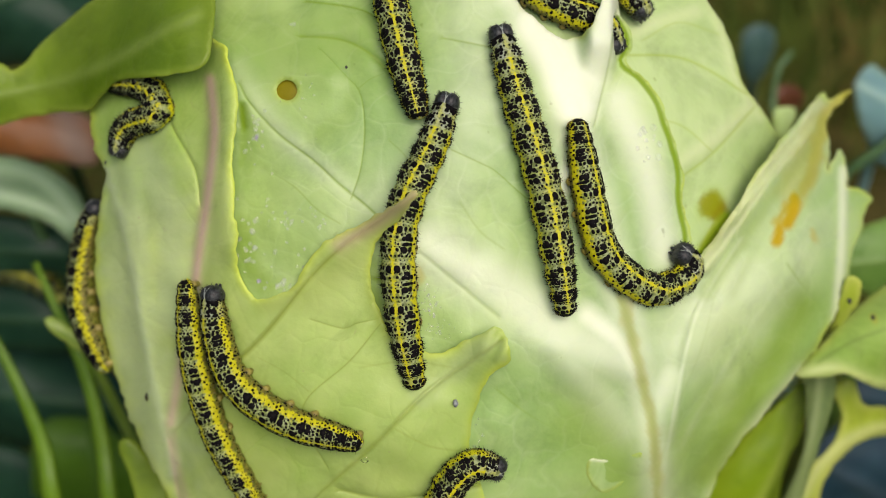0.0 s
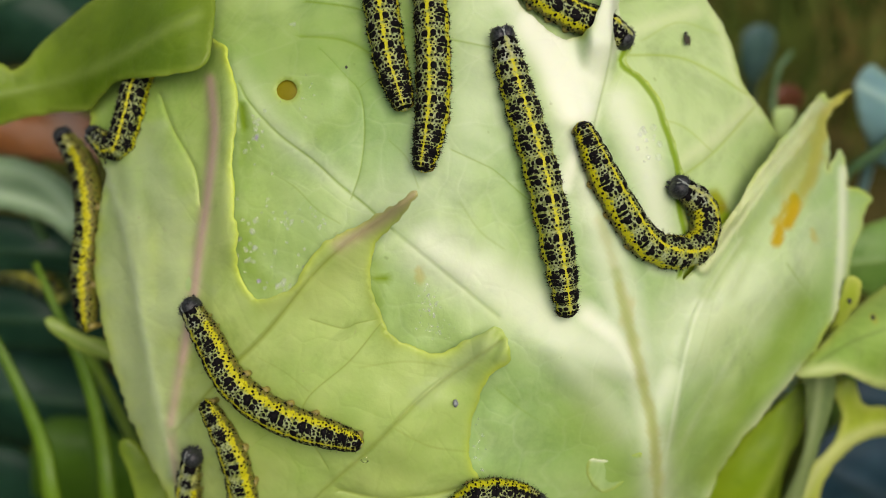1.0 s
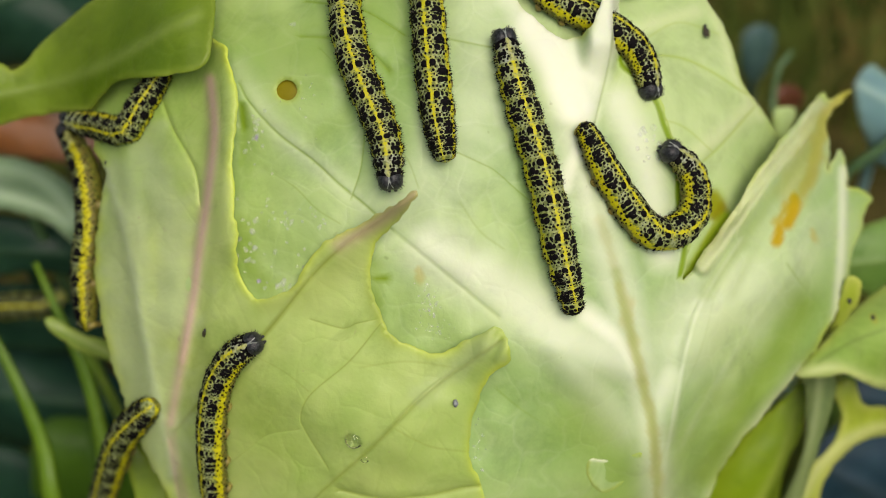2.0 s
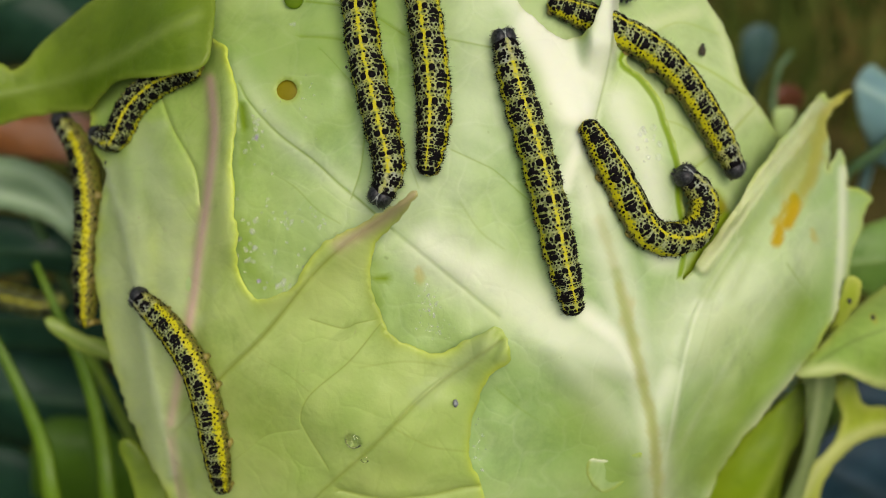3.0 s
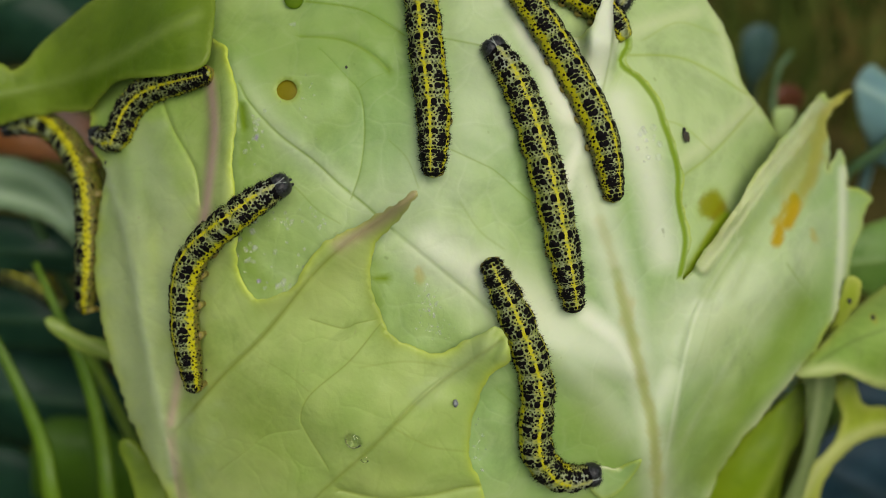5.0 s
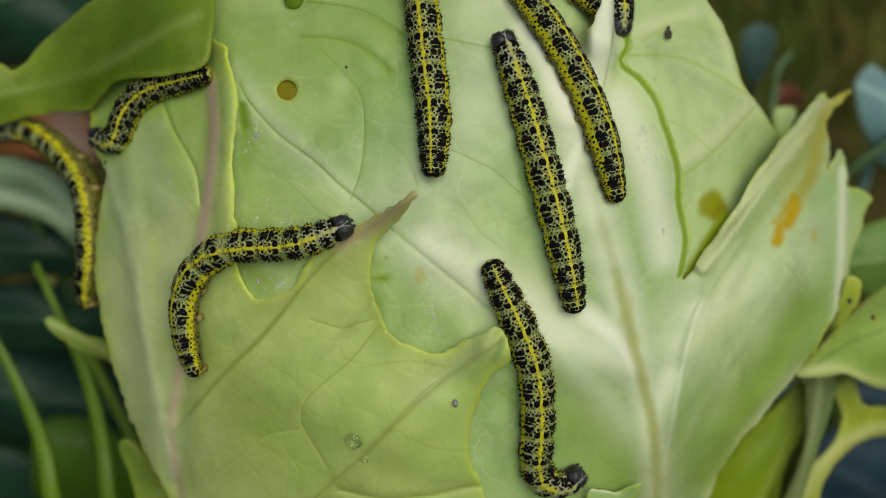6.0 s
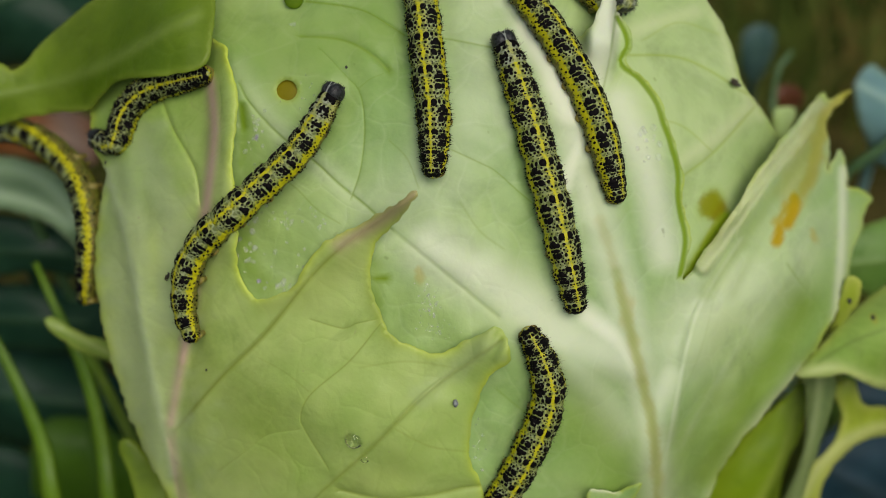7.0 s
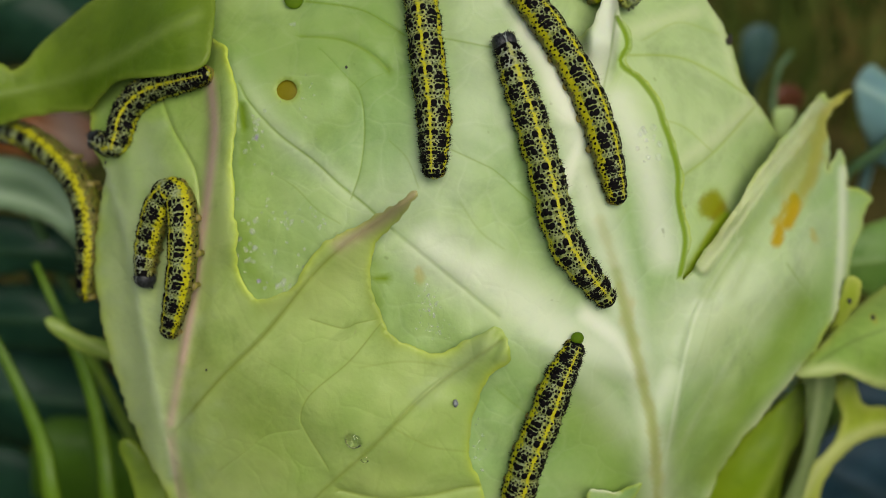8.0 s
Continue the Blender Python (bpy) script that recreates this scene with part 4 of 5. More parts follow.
FACE.node_tree.nodes["Principled BSDF"].inputs["Specular IOR Level"].default_value = 0.35
PATCH = simple_material("pale_grey_mark", (0.22, 0.26, 0.22), (0.36, 0.40, 0.34), 900, 0.5)
LEG = simple_material("olive_leg", (0.33, 0.29, 0.06), (0.20, 0.16, 0.03), 700, 0.5)


def ring_mesh(seg, cut0, cut1):
    """One body ring, a slice of a segment between two shares of its length, with its black warts and
    bristles; x towards the head, z to the back."""
    rng = random.Random(100 + seg * 3 + int(cut0 * 10))
    whole = SEGMENTS[seg][0]
    long = whole * (cut1 - cut0)
    last = seg == len(SEGMENTS) - 1
    mm = 0.001
    verts, faces, slots = [], [], []

    def radius(share):
        r = girth(REACHES[seg] + share * whole)
        fold = min(share, 1 - share) * whole
        r *= 1 - 0.075 * math.exp(-(fold / 0.42) ** 2) + 0.012 * math.cos(share * 6.2832 * (5 if whole > 3 else 3))
        if last and share > 0.30:
            r *= math.sqrt(max(0.02, 1 - ((share - 0.30) / 0.78) ** 2.4))
        return r

    def place(share, a, up=0.0):
        r = radius(share) + up
        lump = 1 + 0.05 * math.exp(-((abs(a) - 1.55) / 0.30) ** 2) * math.cos((share - 0.45) * 6.2832)
        flat = 0.93 if math.cos(a) < 0 else 1.0
        return (((cut0 + cut1) / 2 - share) * whole * mm, r * lump * math.sin(a), r * math.cos(a) * flat)

    n = 30
    count = max(8, int(long / 0.16))
    stations = [(cut0 + (cut1 - cut0) * k / count, 1.0) for k in range(count + 1)]
    over = [(0.30 / whole, 0.972), (0.60 / whole, 0.92), (0.95 / whole, 0.80), (1.15 / whole, 0.60)]
    stations = ([(-0.16, 0.72), (-0.10, 0.9)] if seg == 0 else [(cut0 - e, c) for e, c in over[::-1]]) + stations + ([(1.04, 0.85), (1.07, 0.4)] if last else [(cut1 + e, c) for e, c in over])
    for share, close in stations:
        for i in range(n):
            p = place(share if last else min(max(share, cut0), cut1), 6.2832 * i / n)
            x = ((cut0 + cut1) / 2 - share) * whole * mm
            verts.append((x, p[1] * close, p[2] * close))
    for j in range(len(stations) - 1):
        for i in range(n):
            faces.append((j * n + i, (j + 1) * n + i, (j + 1) * n + (i + 1) % n, j * n + (i + 1) % n))
            slots.append(0)
    faces.append(tuple(range(n)))
    faces.append(tuple((len(stations) - 1) * n + i for i in range(n - 1, -1, -1)))
    slots.extend((0, 1 if last else 0))

    def wart(share, a, along, around, high=0.07, uneven=0.10):
        """A low black wart; half lengths in mm along and around the body."""
        if not cut0 <= share < cut1:
            return
        g = radius(share)
        along, around = along * (1.13 if along > 0.2 else 1.42), around * (1.20 if around > 0.2 else 1.42)
        k, m = len(verts), 12
        turn = rng.uniform(0, 6.28)
        shape = [1 + uneven * math.sin(2 * 6.2832 * i / m + turn) + rng.uniform(-uneven, uneven) * 0.6 for i in range(m)]
        for ring, up in ((1.0, -0.02 * mm), (0.86, high * 0.75 * mm)):
            for i in range(m):
                b = 6.2832 * i / m
                u, v = (math.copysign(abs(f) ** 0.85, f) * shape[i] * ring for f in (math.cos(b), math.sin(b)))
                verts.append(place(share + along * u / whole, a + around * mm * v / g, up))
        verts.append(place(share, a, high * mm))
        for i in range(m):
            faces.append((k + i, k + (i + 1) % m, k + m + (i + 1) % m, k + m + i))
            faces.append((k + m + i, k + m + (i + 1) % m, k + 2 * m))
            slots.extend((1, 1))

    def bristle(share, a, high, pale):
        root, tip = place(share, a, -0.02 * mm), place(share + rng.uniform(-0.2, 0.2) / whole, a + rng.uniform(-0.16, 0.16), high * mm)
        k, wide = len(verts), (0.022 if pale else 0.045) * mm
        verts.extend([(root[0] - wide, root[1], root[2]), (root[0] + wide, root[1] - wide, root[2]), (root[0] + wide, root[1] + wide, root[2]), tip])
        faces.extend([(k, k + 1, k + 3), (k + 1, k + 2, k + 3), (k + 2, k, k + 3)])
        slots.extend([2 if pale else 1] * 3)

    jit = lambda v: rng.uniform(-v, v)
    for side in (-1, 1):
        if 3 <= seg <= 10:
            # the dot pair, the patch in three cross folds, inner dots, the fine rear row; shorter to both ends
            k = min(1.0, 0.18 + 0.82 * whole / 5.0)
            wart(0.18, side * (0.27 + jit(0.02)), 0.50 * k, 0.42 + jit(0.04), 0.10, 0.06)
            wart(0.16 + jit(0.02), side * (0.64 + jit(0.03)), 0.28 * k, 0.19, 0.08)
            wart(0.16 + jit(0.02), side * (0.92 + jit(0.03)), 0.30 * k, 0.19, 0.08)
            wart(0.355, side * (0.86 + jit(0.02)), 0.54 * k, 0.47 + jit(0.05), 0.11)
            wart(0.405, side * (0.60 + jit(0.03)), 0.32 * k, 0.30, 0.09)
            wart(0.40, side * (1.08 + jit(0.03)), 0.34 * k, 0.24, 0.09)
            wart(0.552, side * (0.78 + jit(0.03)), 0.20 * k, 0.54 + jit(0.05), 0.09)
            wart(0.545, side * (1.06 + jit(0.04)), 0.22 * k, 0.22, 0.09)
            wart(0.70, side * (0.66 + jit(0.03)), 0.44 * k, 0.44 + jit(0.04), 0.10)
            wart(0.69, side * (0.98 + jit(0.03)), 0.38 * k, 0.29, 0.09)
            for share, a, r in ((0.40, 0.22, 0.17), (0.55, 0.30, 0.12), (0.70, 0.24, 0.24), (0.30, 0.42, 0.13), (0.87, 0.12, 0.13), (0.86, 0.34, 0.16),
                                (0.88, 0.56, 0.14), (0.86, 0.80, 0.16), (0.88, 1.02, 0.14), (0.96, 0.20, 0.08), (0.96, 0.45, 0.08), (0.96, 0.72, 0.08), (0.04, 0.45, 0.08), (0.05, 0.80, 0.09), (0.48, 0.46, 0.12), (0.62, 0.40, 0.11),
                                (0.27, 0.64, 0.10), (0.28, 0.14, 0.09), (0.48, 0.13, 0.08), (0.62, 0.12, 0.08), (0.79, 0.46, 0.09), (0.79, 0.90, 0.10)):
                wart(share + jit(0.015), side * (a + jit(0.03)), r * k, r * rng.uniform(0.85, 1.05), 0.06)
        elif last:
            for share, a, along, around in ((0.16, 0.42, 0.27, 0.30), (0.20, 0.95, 0.28, 0.30), (0.50, 0.18, 0.22, 0.16), (0.55, 0.62, 0.30, 0.36), (0.52, 1.2, 0.24, 0.28), (0.82, 0.30, 0.26, 0.30), (0.84, 0.9, 0.26, 0.34)):
                wart(share, side * a, along, around, 0.09)
        elif seg == 0:
            for share, a, along, around in ((0.30, 0.55, 0.52, 0.50), (0.52, 0.95, 0.60, 0.46), (0.75, 0.42, 0.26, 0.30), (0.78, 1.15, 0.26, 0.28), (0.15, 1.15, 0.24, 0.26)):
                wart(share, side * (a + jit(0.04)), along, around, 0.09)
        else:
            wart(0.36, side * (0.80 + jit(0.03)), 0.34, 0.52, 0.11)
            wart(0.66, side * (0.94 + jit(0.03)), 0.26, 0.38, 0.10)
            wart(0.38, side * (0.46 + jit(0.03)), 0.28, 0.26, 0.09)
            for share, a, r in ((0.14, 0.22, 0.13), (0.14, 0.52, 0.16), (0.16, 0.9, 0.15), (0.62, 0.52, 0.20), (0.66, 0.24, 0.15), (0.86, 0.36, 0.12), (0.86, 0.7, 0.13), (0.88, 1.05, 0.12)):
                wart(share + jit(0.02), side * (a + jit(0.04)), r, r, 0.07)
        # the flank: spined warts along the yellow stripe and below it
        for share, a, r in ((0.12, 1.22, 0.15), (0.34, 1.33, 0.19), (0.56, 1.28, 0.17), (0.76, 1.24, 0.18), (0.22, 1.48, 0.13), (0.46, 1.54, 0.17), (0.68, 1.50, 0.12),
                            (0.90, 1.42, 0.12), (0.30, 1.74, 0.12), (0.62, 1.78, 0.14), (0.45, 1.96, 0.24), (0.20, 2.0, 0.13), (0.78, 1.98, 0.13)):
            share += jit(0.03)
            r *= rng.uniform(0.6, 0.85) * (1.0 if whole > 3 else 0.8)
            wart(share, side * (a + jit(0.06)), r, r, 0.13)
            if cut0 <= share < cut1:
                bristle(share, side * a, rng.uniform(0.35, 0.6), False)
        for q in range(int(long * 5)):
            share = rng.uniform(cut0 + 0.02, cut1 - 0.02)
            bristle(share, side * rng.choice((0.3, 0.7, 0.9, 1.2, 1.4, 1.6, 1.8, 2.0)), rng.uniform(0.25, 0.5) if q % 3 else rng.uniform(0.6, 1.1), q % 3 == 0)
    me = bpy.data.meshes.new("body_ring")
    me.from_pydata(verts, [], faces)
    for m in (SKIN if seg > 1 else PALE_SKIN, SPOT, HAIR):
        me.materials.append(m)
    me.polygons.foreach_set("material_index", np.array(slots, np.int32))
    me.polygons.foreach_set("use_smooth", np.ones(len(me.polygons), bool))
    me.update()
    return me


def head_mesh():
    """Two rounded black cheeks with a pale fork between them, jaws in front and short bristles."""
    rng = random.Random(7)
    bm = bmesh.new()
    for side in (-1, 1):
        bmesh.ops.create_uvsphere(bm, u_segments=16, v_segments=10, radius=1.0,
                                  matrix=Matrix.Translation((-0.0010, side * 0.00050, 0.0000)) @ Matrix.Diagonal((0.00142, 0.00118, 0.00150, 1)))
        bmesh.ops.create_cone(bm, cap_ends=True, segments=8, radius1=0.0004, radius2=0.00015, depth=0.0008,
                              matrix=Matrix.Translation((0.0001, side * 0.0004, -0.0010)) @ Matrix.Rotation(1.9, 4, "Y"))
        for q in range(34):
            way = Vector((rng.uniform(-0.2, 1), side * rng.uniform(0.0, 1), rng.uniform(-0.3, 1))).normalized()
            root = Vector((-0.0010, side * 0.0005, 0)) + Vector((way.x * 0.00142, way.y * 0.00118, way.z * 0.0015))
            bmesh.ops.create_cone(bm, cap_ends=False, segments=3, radius1=0.00004, radius2=0.000008, depth=0.00038,
                                  matrix=Matrix.Translation(root + way * 0.00016) @ way.to_track_quat("Z", "Y").to_matrix().to_4x4())
    dark = len(bm.faces)
    for p, q in (((-0.0021, 0.0, 0.00118), (-0.0008, 0.0, 0.00140)), ((-0.0008, 0.0, 0.00140), (0.0002, 0.00040, 0.00082)), ((-0.0008, 0.0, 0.00140), (0.0002, -0.00040, 0.00082))):
        p, q = Vector(p), Vector(q)
        bmesh.ops.create_cone(bm, cap_ends=True, segments=6, radius1=0.00013, radius2=0.00009, depth=(q - p).length,
                              matrix=Matrix.Translation((p + q) / 2) @ (q - p).to_track_quat("Z", "Y").to_matrix().to_4x4())
    bmesh.ops.transform(bm, matrix=Matrix.Translation((0.0004, 0, 0)) @ Matrix.Scale(1.08, 4), verts=bm.verts)
    me = bpy.data.meshes.new("head")
    bm.to_mesh(me)
    bm.free()
    me.materials.append(FACE)
    me.materials.append(PATCH)
    me.polygons.foreach_set("material_index", np.array([0] * dark + [1] * (len(me.polygons) - dark), np.int32))
    me.polygons.foreach_set("use_smooth", np.ones(len(me.polygons), bool))
    return me


def leg_mesh(thick, long):
    bm = bmesh.new()
    bmesh.ops.create_cone(bm, cap_ends=True, segments=10, radius1=thick, radius2=thick * 0.55, depth=long)
    bmesh.ops.create_uvsphere(bm, u_segments=10, v_segments=6, radius=thick * 0.6, matrix=Matrix.Translation((0, 0, long * 0.5)))
    me = bpy.data.meshes.new("leg")
    bm.to_mesh(me)
    bm.free()
    me.materials.append(LEG)
    me.polygons.foreach_set("use_smooth", np.ones(len(me.polygons), bool))
    return me


SLICES = [(i, *cuts) for i, (length, _) in enumerate(SEGMENTS) for cuts in (((0.0, 0.475), (0.475, 1.0)) if length > 3.6 else ((0.0, 1.0),))]
RINGS = [ring_mesh(*cut) for cut in SLICES]
SHARES = np.cumsum([0.0, HEAD_LENGTH] + [SEGMENTS[i][0] * (b - a) for i, a, b in SLICES])
SHARES = SHARES / SHARES[-1]
HEAD = head_mesh()
TRUE_LEG, PRO_LEG = leg_mesh(0.00030, 0.0013), leg_mesh(0.00080, 0.0020)


def caterpillar(label, size=1.0):
    """A caterpillar in rigid rings: a head and its body rings with their legs."""
    body = tagged(new("caterpillar"), label, "caterpillar", group="caterpillars on the cabbage")
    pieces = [new("head", HEAD)]
    tagged(pieces[0], "shiny grey-black head")
    for (i, a, b), mesh in zip(SLICES, RINGS):
        ring = new("body_ring", mesh)
        pieces.append(ring)
        kind = SEGMENTS[i][1]
        if kind and (a > 0 or b == 1):
            g = girth(REACHES[i]) * (0.8 if i == len(SEGMENTS) - 1 else 1.0)
            for side in (-1, 1):
                leg = new("leg", TRUE_LEG if kind == "true" else PRO_LEG)
                leg.parent = ring
                leg.matrix_basis = Matrix.Translation((0.0004 if a else 0, side * (0.32 if i == len(SEGMENTS) - 1 else 0.54) * g, -0.72 * g)) @ Matrix.Rotation(math.pi - side * 0.45, 4, "X")
    for p in pieces:
        p.parent = body
        p.scale = (size, size, size)
    return body, pieces, size


def crawl(animal, lift, poses, lean=(0.0, 0.0)):
    """Lead a caterpillar along: poses are seconds and a line on the plan from head to tail.
    lean: how far its back leans over, sideways and downwards, or rows of seconds and these two."""
    body, pieces, size = animal
    count = len(pieces)
    nodes = []
    for t, *line in poses:
        c = spline(line, 6.0)
        far = np.concatenate([[0], np.cumsum(np.linalg.norm(np.diff(c, axis=0), axis=1))])
        s = far[-1] * SHARES
        nodes.append(np.stack([np.interp(s, far, c[:, 0]), np.interp(s, far, c[:, 1])], 1))
    times = np.array([p[0] for p in poses])
    stack = np.array(nodes)
    base = at(*stack[0].mean(0), 0)
    rows = [[] for _ in pieces]
    leans = np.array(lean if isinstance(lean, list) else [(0.0, *lean)])
    for t in np.arange(0, 8.01, 0.1):
        j = int(np.clip(np.searchsorted(times, t, side="right") - 1, 0, len(times) - 2)) if len(times) > 1 else 0
        if len(times) > 1:
            f = float(np.clip((t - times[j]) / (times[j + 1] - times[j]), 0, 1))
            line = stack[j] * (1 - f) + stack[j + 1] * f
        else:
            line = stack[0]
        x, y = line[:, 0], line[:, 1]
        h = lift(x, y, float(t)) + BODY_R * 1000 * size * 0.92
        p = at_many(x, y, h)
        e = 6.0
        across = at_many(x + e, y, lift(x + e, y, float(t)) + 2.3) - at_many(x - e, y, lift(x - e, y, float(t)) + 2.3)
        down = at_many(x, y + e, lift(x, y + e, float(t)) + 2.3) - at_many(x, y - e, lift(x, y - e, float(t)) + 2.3)
        normal = np.cross(down, across)
        sideways, downwards = (float(np.interp(t, leans[:, 0], leans[:, k])) for k in (1, 2))
        for i in range(count):
            ahead = Vector(p[i] - p[i + 1]).normalized()
            if i == 0:
                ahead = Vector(p[0] - p[2]).normalized()
            up = Vector(normal[i]).normalized() + SIDE * sideways - UP * downwards
            up.normalize()
            right = up.cross(ahead).normalized()
            up = ahead.cross(right)
            m = Matrix((ahead, right, up)).transposed().to_4x4()
            m.translation = Vector((p[i] + p[i + 1]) / 2) - base
            rows[i].append((round(float(t), 2), m))
    body.location = base
    for piece, r in zip(pieces, rows):
        walk(piece, r)
    return [(t, Matrix.Translation(base) @ m) for t, m in rows[-1]]


def on_wrapper(x, y, t):
    return dome(x, y)


def over_other(x, y, t):
    """On the leaf, climbing over the back of the one that lies across its way."""
    over = smooth(3.2, 3.35, np.array(t)) * smooth(3.85, 3.7, np.array(t))
    return dome(x, y) + 5.0 * over * bump(x, y, 765, 240, 60, 110)


def on_outer(x, y, t):
    swell = 1.6 * bump(x, y, 700, 760, 90, 70) + 1.2 * bump(x, y, 520, 680, 80, 60)
    ridge = 1.6 * np.exp(-((x - 405) / 40) ** 2) * smooth(540, 380, y)
    return dome(x, y) + 1.9 + swell + ridge


def beneath(x, y, t):
    return dome(x, y) - 1.4


def at_edge(x, y, t):
    return -27 + 0.085 * (x - 150)


def far_back(x, y, t):
    return -84 + 0.0 * x


def motions():
    spotted = "black-spotted caterpillar with a yellow back stripe"
    way = []
    way.append((0.0, (882, 45), (912, 160), (955, 300), (985, 440), (1003, 560)))
    way.append((1.0, (885, 48), (915, 160), (957, 300), (987, 440), (1006, 562)))
    way.append((1.2, (900, 60), (920, 170), (960, 300), (990, 430), (1013, 556)))
    way.append((1.5, (893, 56), (915, 165), (960, 300), (990, 435), (1010, 562)))
    way.append((1.7, (890, 55), (918, 165), (962, 300), (995, 430), (1060, 525)))
    way.append((1.9, (888, 52), (915, 160), (960, 305), (990, 440), (1018, 557)))
    way.append((3.2, (887, 52), (915, 160), (960, 310), (990, 440), (1018, 558)))
    way.append((3.5, (905, 52), (930, 170), (965, 300), (990, 430), (1018, 553)))
    way.append((3.7, (885, 58), (925, 170), (965, 310), (990, 430), (1018, 553)))
    way.append((4.2, (878, 58), (920, 170), (967, 310), (993, 440), (1018, 553)))
    way.append((4.5, (852, 78), (915, 150), (965, 290), (995, 430), (1018, 553)))
    way.append((4.8, (853, 78), (915, 150), (965, 290), (995, 430), (1018, 553)))
    way.append((5.4, (886, 57), (925, 170), (965, 310), (995, 430), (1018, 553)))
    way.append((7.7, (886, 57), (925, 170), (965, 310), (995, 430), (1024, 556)))
    way.append((7.9, (886, 58), (925, 170), (965, 300), (1000, 430), (1074, 528)))
    way.append((8.0, (887, 60), (925, 170), (965, 300), (1000, 430), (1082, 540)))
    crawl(caterpillar("long " + spotted + ", lying beside the rib"), on_wrapper, way)
    way = []
    way.append((0.0, (1197, 440), (1226, 475), (1160, 515), (1072, 455), (1040, 340), (1020, 212)))
    way.append((0.2, (1207, 412), (1240, 460), (1190, 507), (1100, 460), (1052, 340), (1022, 212)))
    way.append((0.4, (1212, 392), (1246, 450), (1205, 500), (1112, 460), (1060, 345), (1024, 212)))
    way.append((0.6, (1192, 358), (1256, 400), (1235, 462), (1150, 445), (1080, 350), (1026, 218)))
    way.append((0.8, (1202, 345), (1253, 400), (1232, 455), (1150, 440), (1080, 340), (1026, 218)))
    way.append((1.0, (1190, 322), (1246, 370), (1232, 440), (1150, 435), (1080, 335), (1026, 218)))
    way.append((1.2, (1190, 308), (1240, 360), (1220, 430), (1150, 425), (1085, 340), (1027, 220)))
    way.append((1.4, (1172, 284), (1230, 330), (1236, 400), (1170, 432), (1085, 340), (1027, 220)))
    way.append((1.6, (1168, 268), (1222, 320), (1226, 400), (1160, 425), (1085, 340), (1027, 220)))
    way.append((2.8, (1190, 238), (1234, 290), (1215, 365), (1155, 395), (1095, 315), (1036, 218)))
    way.append((3.0, (1202, 300), (1246, 355), (1225, 415), (1150, 415), (1092, 315), (1036, 216)))
    way.append((3.1, (1190, 300), (1220, 350), (1190, 410), (1135, 400), (1085, 310), (1034, 218)))
    way.append((3.2, (1092, 242), (1145, 280), (1190, 345), (1180, 410), (1130, 385), (1085, 305), (1030, 220)))
    way.append((3.3, (1030, 190), (1105, 215), (1165, 285), (1182, 370), (1140, 415), (1100, 380), (1072, 320)))
    way.append((3.4, (958, 45), (1010, 140), (1075, 240), (1128, 330), (1150, 420), (1138, 500)))
    way.append((3.5, (958, 32), (1000, 130), (1065, 230), (1115, 320), (1155, 420), (1172, 488)))
    way.append((3.6, (945, -5), (985, 90), (1040, 200), (1100, 310), (1140, 390), (1172, 465)))
    way.append((3.7, (895, -30), (955, 50), (1030, 180), (1100, 310), (1150, 450)))
    way.append((3.8, (893, -40), (955, 45), (1020, 165), (1080, 290), (1130, 425)))
    way.append((4.1, (888, -50), (945, 30), (1012, 145), (1075, 270), (1126, 430)))
    way.append((4.2, (888, -50), (943, 25), (1010, 140), (1078, 280), (1100, 420)))
    way.append((4.5, (880, -60), (940, 15), (1010, 130), (1065, 240), (1085, 356)))
    way.append((5.8, (875, -70), (935, 0), (1005, 105), (1060, 230), (1092, 358)))
    way.append((8.0, (875, -70), (935, 0), (1010, 110), (1062, 230), (1094, 362)))
    crawl(caterpillar(spotted + ", turning beside the torn leaf"), on_wrapper, way, lean=(0.45, -0.15))
    way = []
    way.append((0.0, (797, 165), (765, 260), (722, 350), (705, 440), (712, 560), (736, 690)))
    way.append((0.1, (795, 110), (780, 200), (738, 310), (708, 400), (698, 500), (718, 630)))
    way.append((0.2, (768, 58), (792, 150), (762, 260), (722, 360), (698, 470), (705, 572)))
    way.append((0.4, (765, -90), (775, 30), (786, 150), (770, 280), (740, 402)))
    way.append((0.6, (755, -130), (768, 0), (778, 110), (774, 220), (764, 325)))
    way.append((0.8, (755, -140), (763, 0), (768, 100), (766, 200), (747, 302)))
    way.append((1.4, (745, -140), (758, 0), (764, 110), (764, 200), (750, 305)))
    way.append((1.7, (745, -140), (758, 0), (764, 110), (766, 200), (757, 303)))
    way.append((2.7, (738, -130), (748, 0), (760, 90), (795, 185), (862, 238)))
    way.append((2.85, (738, -130), (748, 0), (760, 90), (795, 185), (862, 238)))
    way.append((3.0, (735, -140), (748, 0), (762, 110), (768, 210), (757, 310)))
    way.append((3.4, (735, -140), (752, 0), (762, 110), (766, 210), (757, 305)))
    way.append((3.6, (735, -140), (752, 0), (763, 110), (770, 210), (766, 305)))
    way.append((4.5, (730, -140), (746, 0), (757, 110), (768, 210), (766, 312)))
    way.append((8.0, (730, -140), (745, 0), (757, 110), (768, 210), (768, 315)))
    crawl(caterpillar("plump " + spotted + ", climbing the leaf"), on_wrapper, way, lean=(-0.22, 0.0))
    way = []
    way.append((0.0, (655, -190), (670, -90), (695, 20), (718, 120), (742, 208)))
    way.append((0.4, (650, -190), (665, -90), (687, 20), (705, 120), (722, 202)))
    way.append((0.8, (645, -200), (660, -100), (678, 0), (693, 100), (718, 190)))
